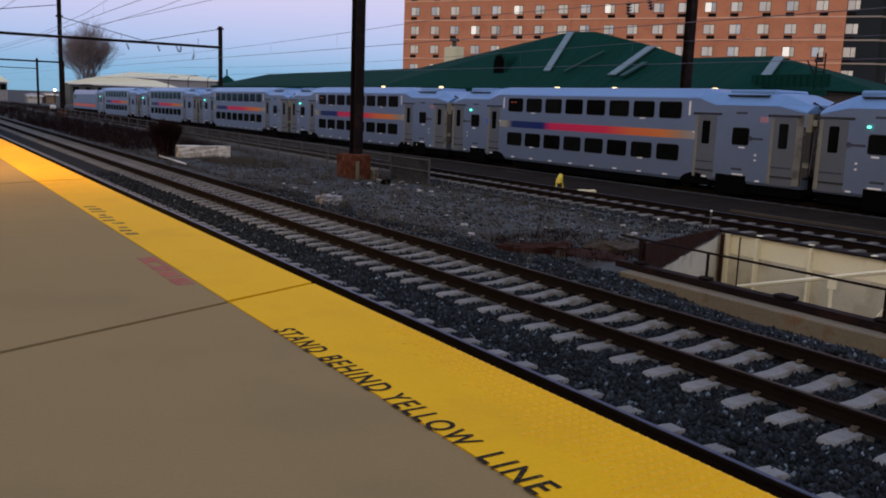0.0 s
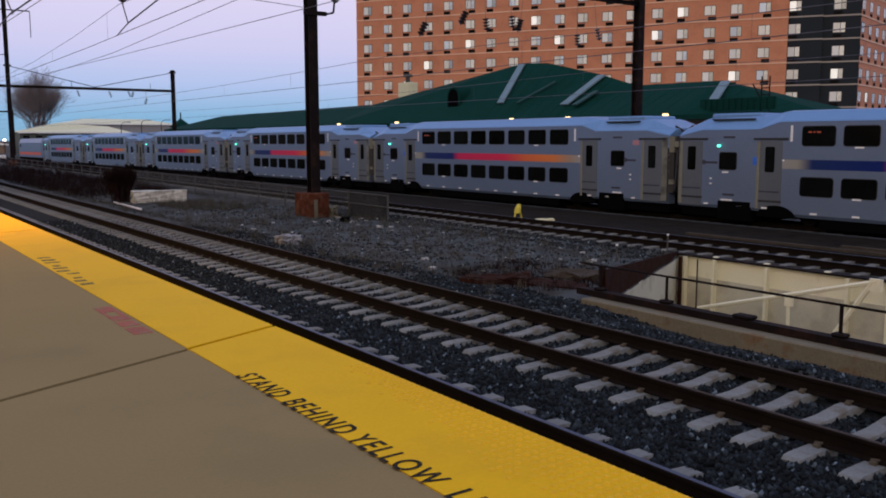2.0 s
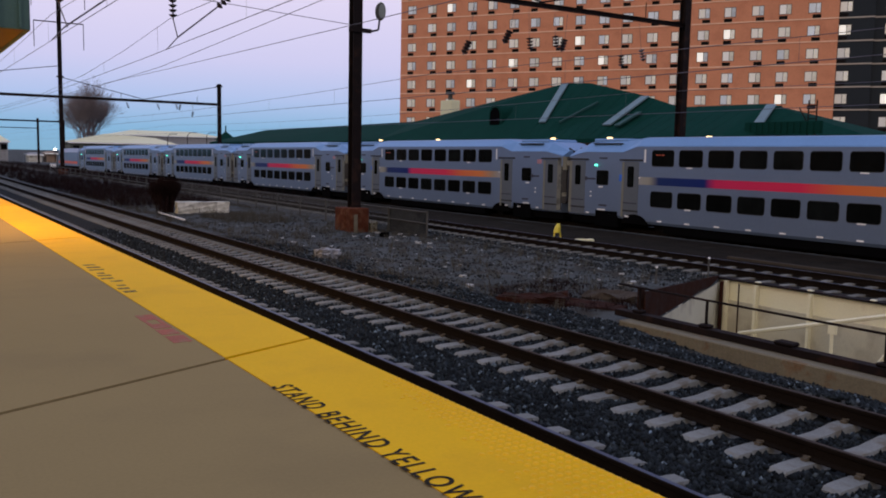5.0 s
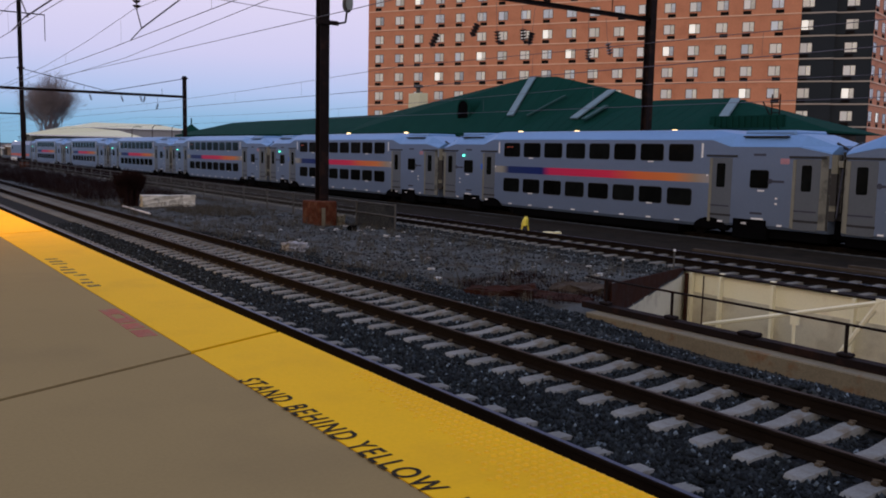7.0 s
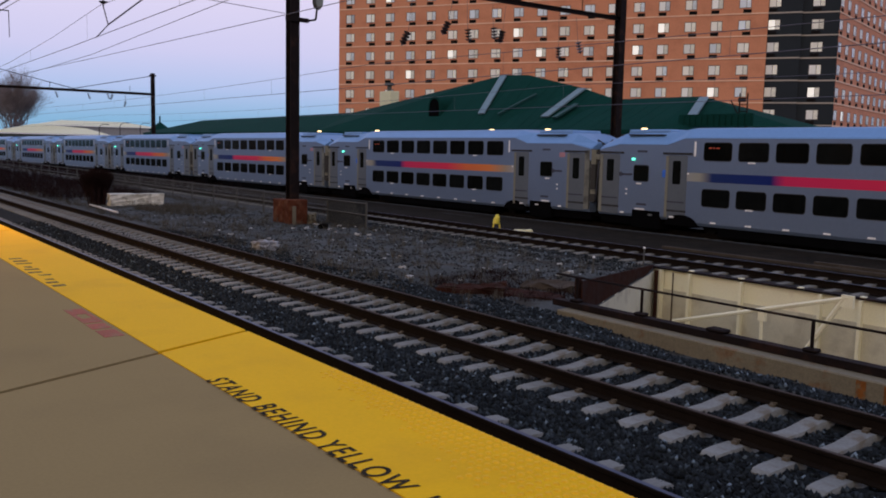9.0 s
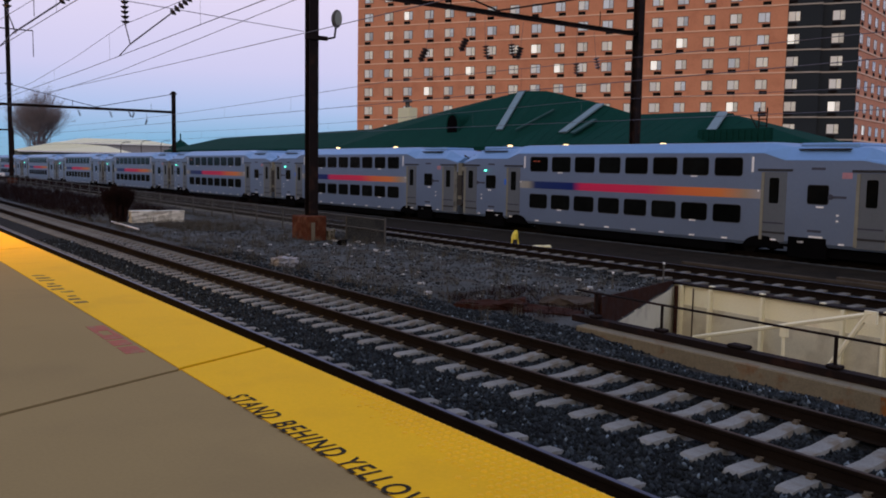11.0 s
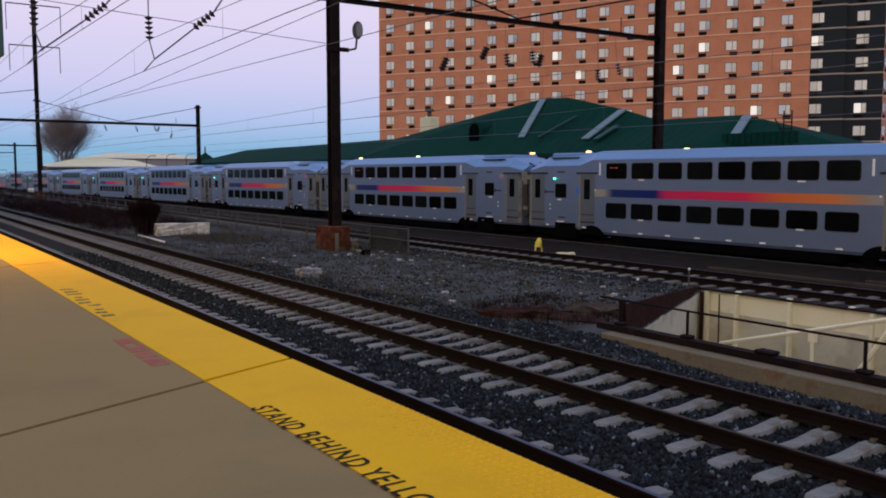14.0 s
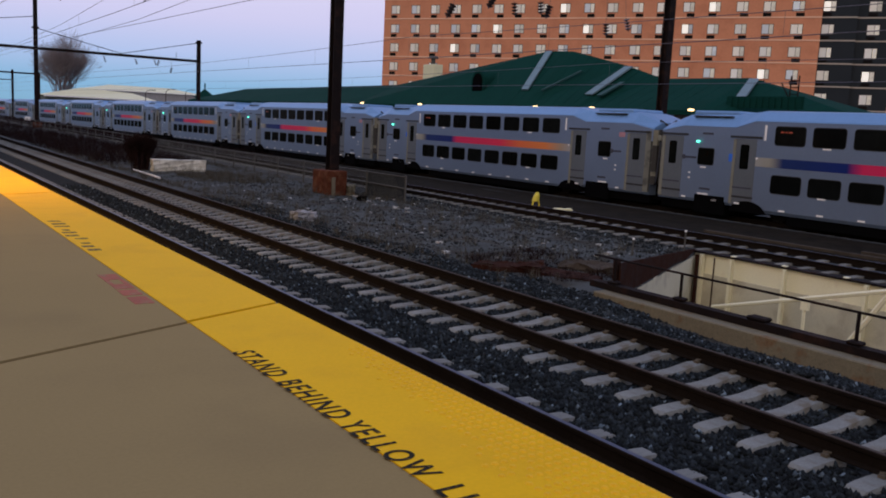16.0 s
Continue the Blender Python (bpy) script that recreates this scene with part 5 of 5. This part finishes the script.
build_canopy()
# Unseen wall, added to darken the train's reflections and shade the platform
tagged(part("unseen_shade_wall", boxes((-8.4, -8.05, -40, 160, -0.3, 3.6)), M_STATIONWALL), "plain brown unseen wall behind the platform, added for shade", "wall", kind="structure")


# ---- fence, block, shrub, yellow cover, litter, weeds ----
def build_fence():
    f = thing("chain_link_fence", "low grey chain-link fence along the old track", "fence")
    X = 17.25
    y0, y1, zt, zb = 28.0, 110.0, -0.62, -1.55
    for z in (zt, -1.05):
        bm = bmesh.new()
        rod(bm, (X, y0, z), (X, y1, z), 0.028)
        part("rail", bm, M_GALV, f)
    post = mesh_of("post", rod(bmesh.new(), (0, 0, -1.65), (0, 0, zt + 0.06), 0.04), M_GALV)
    y = y0
    while y < y1:
        part("post", post, None, f, at=pose(X, y, 0))
        y += 3.0
    bm = bmesh.new()
    h = zt - zb
    y = y0
    while y < 62:
        rod(bm, (X, y, zb), (X, y + h, zt), 0.004, n=3)
        rod(bm, (X, y + h, zb), (X, y, zt), 0.004, n=3)
        y += 0.09
    part("screen_panel", boxes((X + 0.05, X + 0.06, y0 + 0.05, y0 + 3.0, zb, zt - 0.03)), M_CHARCOAL, f, "dark screen panel")
    tagged(part("chain_link", bm, M_GALV, f), kind="stuff")


build_fence()


def rough_block(name, label, category, dims, material, at, seed, amount=0.03, cuts=4):
    bm = bmesh.new()
    box(bm, *dims)
    bmesh.ops.subdivide_edges(bm, edges=bm.edges[:], cuts=cuts, use_grid_fill=True)
    rs = random.Random(seed)
    for v in bm.verts:
        v.co += Vector((rs.uniform(-1, 1), rs.uniform(-1, 1), rs.uniform(-1, 1))) * amount
    ob = part(name, bm, material, None, at=at)
    return tagged(ob, label, category)


rough_block("concrete_block", "long white painted concrete block with grey stains", "block", (-1.27, 1.27, -0.35, 0.35, 0, 0.57), M_WHITECONC, pose(13.37, 43.2, -1.58, 0, 0, -4), 1, 0.035)
rough_block("concrete_lump", "broken pale concrete lump on the ground", "rubble", (-0.33, 0.33, -0.2, 0.2, 0, 0.26), M_PALEWALL, pose(11.05, 23.6, -1.58, 0, 0, 12), 2, 0.05)
rough_block("rubble_lump", "tan concrete lump against the rusty column base", "rubble", (-0.2, 0.2, -0.2, 0.2, 0, 0.40), M_TANCONC, pose(GX1 + 0.52, GY - 0.45, -1.58, 0, 0, 20), 8, 0.05)
rough_block("dirt_mound", "pale tan dirt heap beside the rusty guard plate", "dirt", (-0.55, 0.55, -0.4, 0.4, -0.1, 0.12), M_DIRT, pose(13.6, 14.15, -1.58, 0, 0, -55), 12, 0.07)
rough_block("steel_scrap", "rusty red bent steel scrap half buried in brush", "scrap", (-0.75, 0.75, -0.22, 0.22, 0, 0.2), M_RUST, pose(11.75, 14.6, -1.64, 4, -5, -50), 13, 0.06)
rough_block("dark_bag", "crumpled dark bag beside the column base", "bag", (-0.14, 0.14, -0.1, 0.1, 0, 0.16), M_UNDER, pose(15.75, 28.6, -1.58, 0, 0, 30), 14, 0.07)
rough_block("steel_plate", "rusty brown steel plate lying by the opening", "scrap", (-0.95, 0.95, -0.3, 0.3, 0, 0.12), M_RUST, pose(12.3, 13.75, -1.62, 2, 3, -65), 3, 0.03)
bm = bmesh.new()
rod(bm, (10.95, 42.2, -1.43), (10.8, 37.4, -1.44), 0.04, n=8)
tagged(part("white_pipe", bm, M_WHITE), "long white pipe lying beside the track", "pipe")


for x, y0, y1 in ((24.1, 4.0, 19.5), (25.2, 2.0, 14.5), (22.6, 6.0, 13.0)):
    tagged(part("timber_plank", bevelled(boxes((x - 0.09, x + 0.09, y0, y1, ground_z(x, 10) - 0.02, ground_z(x, 10) + 0.10)), 0.01), M_PLANK), "long weathered timber lying along the cinders", "timber", group="loose timbers")


def build_cover():
    c = thing("yellow_marker", "small yellow vinyl covered track marker on two legs", "marker", at=pose(23.0, 27.2, -1.78))
    bm = bmesh.new()
    sec = [(0.28, 0.10), (0.31, 0.125), (0.52, 0.11), (0.66, 0.05)]
    rows = []
    for z, r in sec:
        rows.append([bm.verts.new((r * 1.2 * math.cos(a * math.pi / 5) + 0.22 * z - 0.1, r * math.sin(a * math.pi / 5), z)) for a in range(10)])
    for a, b in zip(rows, rows[1:]):
        for i in range(10):
            bm.faces.new((a[i], a[(i + 1) % 10], b[(i + 1) % 10], b[i]))
    bm.faces.new(rows[0][::-1])
    bm.faces.new(rows[-1])
    part("cover", bm, M_YELCOVER, c)
    for s in (-1, 1):
        b2 = bmesh.new()
        rod(b2, (s * 0.14, 0, 0.32), (s * 0.2, 0, -0.02), 0.035)
        part("leg", b2, M_YELCOVER, c)
    rough_block("pale_scrap", "pale flat scrap beside the yellow marker", "scrap", (-0.35, 0.35, -0.15, 0.15, 0, 0.1), M_SHED, pose(23.6, 26.2, -1.80, 0, 0, -30), 7, 0.03)


build_cover()


def build_stake(x, y, top):
    st = thing("marker_stake", "thin pale marker stake by the bridge opening", "stake", group="marker stakes", at=pose(x, y, ground_z(x, y) - 0.05))
    part("rod", rod(bmesh.new(), (0, 0, 0), (0.01, 0, top), 0.022, n=6), M_GALV, st)
    part("cap", bevelled(boxes((-0.015, 0.035, -0.025, 0.025, top + 0.002, top + 0.05)), 0.006), M_WHITE, st)


# Unlit white panel on a post, put in for a small steady white light
marker = thing("white_marker", "small white panel standing for a light beside the far track", "marker", at=pose(22.6, 150, -1.85))
part("post", bevelled(boxes((-0.08, 0.08, -0.08, 0.08, 0, 0.35)), 0.02), M_GALV, marker)
part("panel", bevelled(boxes((-0.42, 0.42, -0.1, 0.06, 0.352, 0.95)), 0.04), M_WHITE, marker)
build_stake(17.95, 15.15, 0.55)
build_stake(16.2, 15.3, 0.42)


def tufts(name, label, category, areas, seed, material, height, number, blades):
    rs = random.Random(seed)
    verts, faces = [], []
    for x0, x1, y0, y1 in areas:
        for _ in range(number):
            x, y = rs.uniform(x0, x1), rs.uniform(y0, y1)
            if OPEN_X0 - 0.3 < x < OPEN_X1 and y < open_y(x) + 0.3:
                continue
            z = ground_z(x, y)
            hgt = height * rs.uniform(0.4, 1.2)
            for _ in range(blades):
                a, lean = rs.uniform(0, 6.28), rs.uniform(0.1, 0.8)
                dx, dy = math.cos(a), math.sin(a)
                k = len(verts)
                w = 0.007
                px, py = x + rs.uniform(-0.12, 0.12), y + rs.uniform(-0.12, 0.12)
                verts += [(px - dy * w, py + dx * w, z - 0.02), (px + dy * w, py - dx * w, z - 0.02), (px + dx * hgt * lean, py + dy * hgt * lean, z + hgt)]
                faces.append((k, k + 1, k + 2))
    tagged(new(name, raw(name, verts, faces, material)), label, category, kind="stuff")


tufts("dry_weeds", "dry brown weeds on the waste ground", "weeds", [(10.2, 17.0, 13, 32), (10.5, 17.0, 30, 60), (12.5, 15.5, 36, 42)], 9, M_WEED, 0.30, 260, 12)
tufts("dark_scrub", "dark leafless scrub between the tracks", "scrub", [(10.4, 16.6, 48, 90), (10.4, 16.6, 90, 190), (17.6, 27.5, 60, 200)], 14, M_SHRUB, 0.6, 1700, 12)
tufts("dead_brush", "dark dead brush around the rusty plate", "brush", [(11.6, 14.2, 12.9, 16.5)], 15, M_SHRUB, 0.14, 240, 14)
tufts("low_grass", "thin dead grass along the fence", "grass", [(16.4, 17.6, 20, 70), (9.9, 11.0, 16, 60)], 10, M_WEED, 0.22, 260, 10)


def litter():
    rs = random.Random(21)
    for _ in range(30):
        x, y = rs.uniform(11.5, 17.0), rs.uniform(15.5, 31)
        if rs.random() < 0.3:
            x, y = rs.uniform(16.2, 17.6), rs.uniform(28, 31)
        s = rs.uniform(0.03, 0.10)
        rough_block("litter_scrap", "small pale scrap of litter on the dirt", "litter", (-s, s, -s * 0.7, s * 0.7, 0, s * 0.5), M_LITTER, pose(x, y, ground_z(x, y) - 0.005, 0, 0, rs.uniform(0, 180)), rs.random(), s * 0.25, 1)


litter()
for x, y, size in ((14.75, 29.1, 0.07), (15.2, 28.9, 0.10), (15.65, 27.9, 0.08), (15.3, 26.9, 0.06), (15.62, 25.9, 0.11), (15.9, 25.6, 0.07), (15.3, 24.6, 0.08), (16.7, 25.6, 0.05), (13.8, 17.15, 0.04), (14.3, 17.1, 0.05), (15.3, 16.4, 0.04), (15.1, 15.4, 0.06), (15.6, 15.7, 0.04)):
    rough_block("paper_scrap", "crumpled white scrap of paper on the dirt", "litter", (-size, size, -size * 0.6, size * 0.6, 0, size * 0.6), M_LITTER, pose(x, y, ground_z(x, y) - 0.01, 0, 0, 160 * size * x), x, size * 0.3, 1)


def twig_mass(name, label, category, at, size, seed, material, depth, spread, radius, base_len):
    """A bare woody plant: a tapered trunk that forks into many fine twigs."""
    rs = random.Random(seed)
    t = thing(name, label, category, at=at)
    tb, cb = bmesh.new(), bmesh.new()

    def grow(p, d, length, r, level):
        q = p + d * length
        rod(tb if level < 2 else cb, p, q, r, r * 0.68, n=6 if level < 2 else 3)
        if level >= depth:
            return
        for _ in range(rs.choice((3, 3, 4)) if level else 5):
            nd = (d + Vector((rs.uniform(-1, 1), rs.uniform(-1, 1), rs.uniform(-0.55, 0.8))) * spread).normalized()
            grow(p.lerp(q, rs.uniform(0.55, 1.0)), nd, length * rs.uniform(0.62, 0.86), r * 0.62, level + 1)
    for _ in range(size):
        foot = 0.35 if size > 20 else 2.2
        grow(Vector((rs.uniform(-foot, foot), rs.uniform(-foot, foot), 0)), Vector((rs.uniform(-0.5, 0.5) * spread, rs.uniform(-0.5, 0.5) * spread, 1)).normalized(), base_len, radius, 0)
    part("trunk", tb, material, t)
    part("crown", cb, material, t, "bare twigs")
    return t


twig_mass("bare_tree", "large bare winter tree with a rounded twiggy crown", "tree", pose(49.0, 262, -1.8), 9, 4, M_BARK, 6, 0.44, 0.16, 6.6)
twig_mass("dark_shrub", "dark leafless shrub beside the white block", "shrub", pose(11.75, 43.9, -1.6), 46, 6, M_SHRUB, 4, 0.30, 0.04, 0.60)


# ---- far buildings ----
def far_building(name, label, x0, x1, y0, y1, z1, zr, wall, roof, windows, ridge=None):
    b = thing(name, label, "building")
    part("wall", boxes((x0, x1, y0, y1, -2, z1)), wall, b)
    bm = bmesh.new()
    ym = (y0 + y1) / 2
    a = [bm.verts.new(p) for p in ((x0 - 0.5, y0 - 0.5, z1), (x1 + 0.5, y0 - 0.5, z1), (x1 + 0.5, y1 + 0.5, z1), (x0 - 0.5, y1 + 0.5, z1), *(ridge or ((x0 + (x1 - x0) * 0.22, ym, zr), (x1 - (x1 - x0) * 0.22, ym, zr))))]
    for f in ((0, 1, 5, 4), (1, 2, 5), (2, 3, 4, 5), (3, 0, 4), (3, 2, 1, 0)):
        bm.faces.new([a[i] for i in f])
    part("roof", bm, roof, b)
    part("fascia", boxes((x0 - 0.5, x1 + 0.5, y0 - 0.56, y0 - 0.503, z1 - 0.28, z1 + 0.03)), M_WHITE, b, "white eave board")
    n = windows
    for i in range(n):
        x = x0 + (x1 - x0) * (i + 0.5) / n
        part("window", boxes((x - 0.7, x + 0.7, y0 - 0.05, y0 + 0.1, 1.0, 2.4)), M_GLASS, b)


far_building("warehouse", "long low warehouse with a cream hipped roof", 39.6, 66, 236, 248, 3.25, 5.6, M_DIMWALL, M_SHED, 9, ((49.2, 241, 5.65), (62.5, 243, 4.9)))
far_building("white_shed", "small low white shed beyond the tracks", 30.6, 33.6, 240, 246, -0.1, 0.4, M_WHITECONC, M_PALEWALL, 0)
far_building("brick_shed", "small brown brick shed beyond the tracks", 34.7, 37.0, 240, 246, 0.3, 0.8, M_STATIONWALL, M_STATIONWALL, 0)
far_building("white_house", "small white house beyond the tracks", 20.5, 26, 240, 250, 3.0, 4.6, M_PALEWALL, M_SHED, 3)
far_building("pale_shed", "pale low shed in the distance", 8, 19, 300, 320, 5.0, 7.0, M_PALEWALL, M_SHED, 5)
far_building("distant_block", "pale distant block beyond the station roof", 70, 110, 330, 350, 7.0, 9.0, M_PALEWALL, M_SHED, 10)


def street_lamp(x, y, top, lit=False):
    st = thing("street_lamp", "glowing white yard lamp on a pole" if lit else "slender distant street lamp with a curved arm", "street lamp", group="street lamps", at=pose(x, y, -1.85))
    bm = bmesh.new()
    h = top + 1.85
    rod(bm, (0, 0, 0), (0, 0, h - 1.0), 0.11, 0.08)
    if lit:
        rod(bm, (0, 0, h - 1.0), (0, 0, h - 0.22), 0.08)
    else:
        arc = [(1.3 * (1 - math.cos(a * math.pi / 10)), h - 1.0 + 1.0 * math.sin(a * math.pi / 10)) for a in range(7)]
        for p, q in zip(arc, arc[1:]):
            rod(bm, (p[0], 0, p[1]), (q[0], 0, q[1]), 0.07)
    part("pole", bm, M_STEEL, st)
    if lit:
        part("lamp_head", bevelled(boxes((-0.3, 0.3, -0.25, 0.25, h - 0.22, h + 0.22)), 0.1, 2), G_YARD, st, "bright white lamp")
    else:
        part("lamp_head", bevelled(boxes((1.5, 2.3, -0.15, 0.15, h - 0.12, h + 0.05)), 0.05), M_GALV, st)


street_lamp(36.5, 238.5, 1.35, lit=True)
for x, top in ((58.2, 5.6), (63.0, 6.1), (67.8, 6.2)):
    street_lamp(x, 215, top)


# ---- what moves: the train pulls away ----
TRAIN = [(0, 20.87), (0.5, 21.76), (1, 22.74), (1.5, 23.87), (2, 25.11), (2.5, 26.48), (3, 27.94), (3.5, 29.49), (4.75, 33.83), (6, 38.86), (6.5, 41.0), (7, 43.25), (7.5, 45.65), (8, 48.2), (8.5, 50.88), (9, 53.65), (10.25, 60.85), (11.5, 68.79), (12, 72.24), (12.5, 75.75), (13, 79.35), (13.5, 83.06), (14, 86.82), (14.5, 90.66), (15, 94.64), (15.5, 98.74), (16, 102.97)]


def on_track(y):
    (x0, z0), (xa, za), (xb, zb) = bend(y), bend(y - 9), bend(y + 9)
    return pose(TRACK_4 + x0, y, TRAIN_RAIL + z0, math.degrees(math.atan2(zb - za, 18)), 0, -math.degrees(math.atan2(xb - xa, 18)))


def motions():
    for i, car in enumerate(CARS):
        off = CAR * (4.5 - i)
        walk(car, [(t, on_track(s + off)) for t, s in TRAIN])
    walk(LOCO, [(t, on_track(s + 5 * CAR + 9.6)) for t, s in TRAIN])


motions()
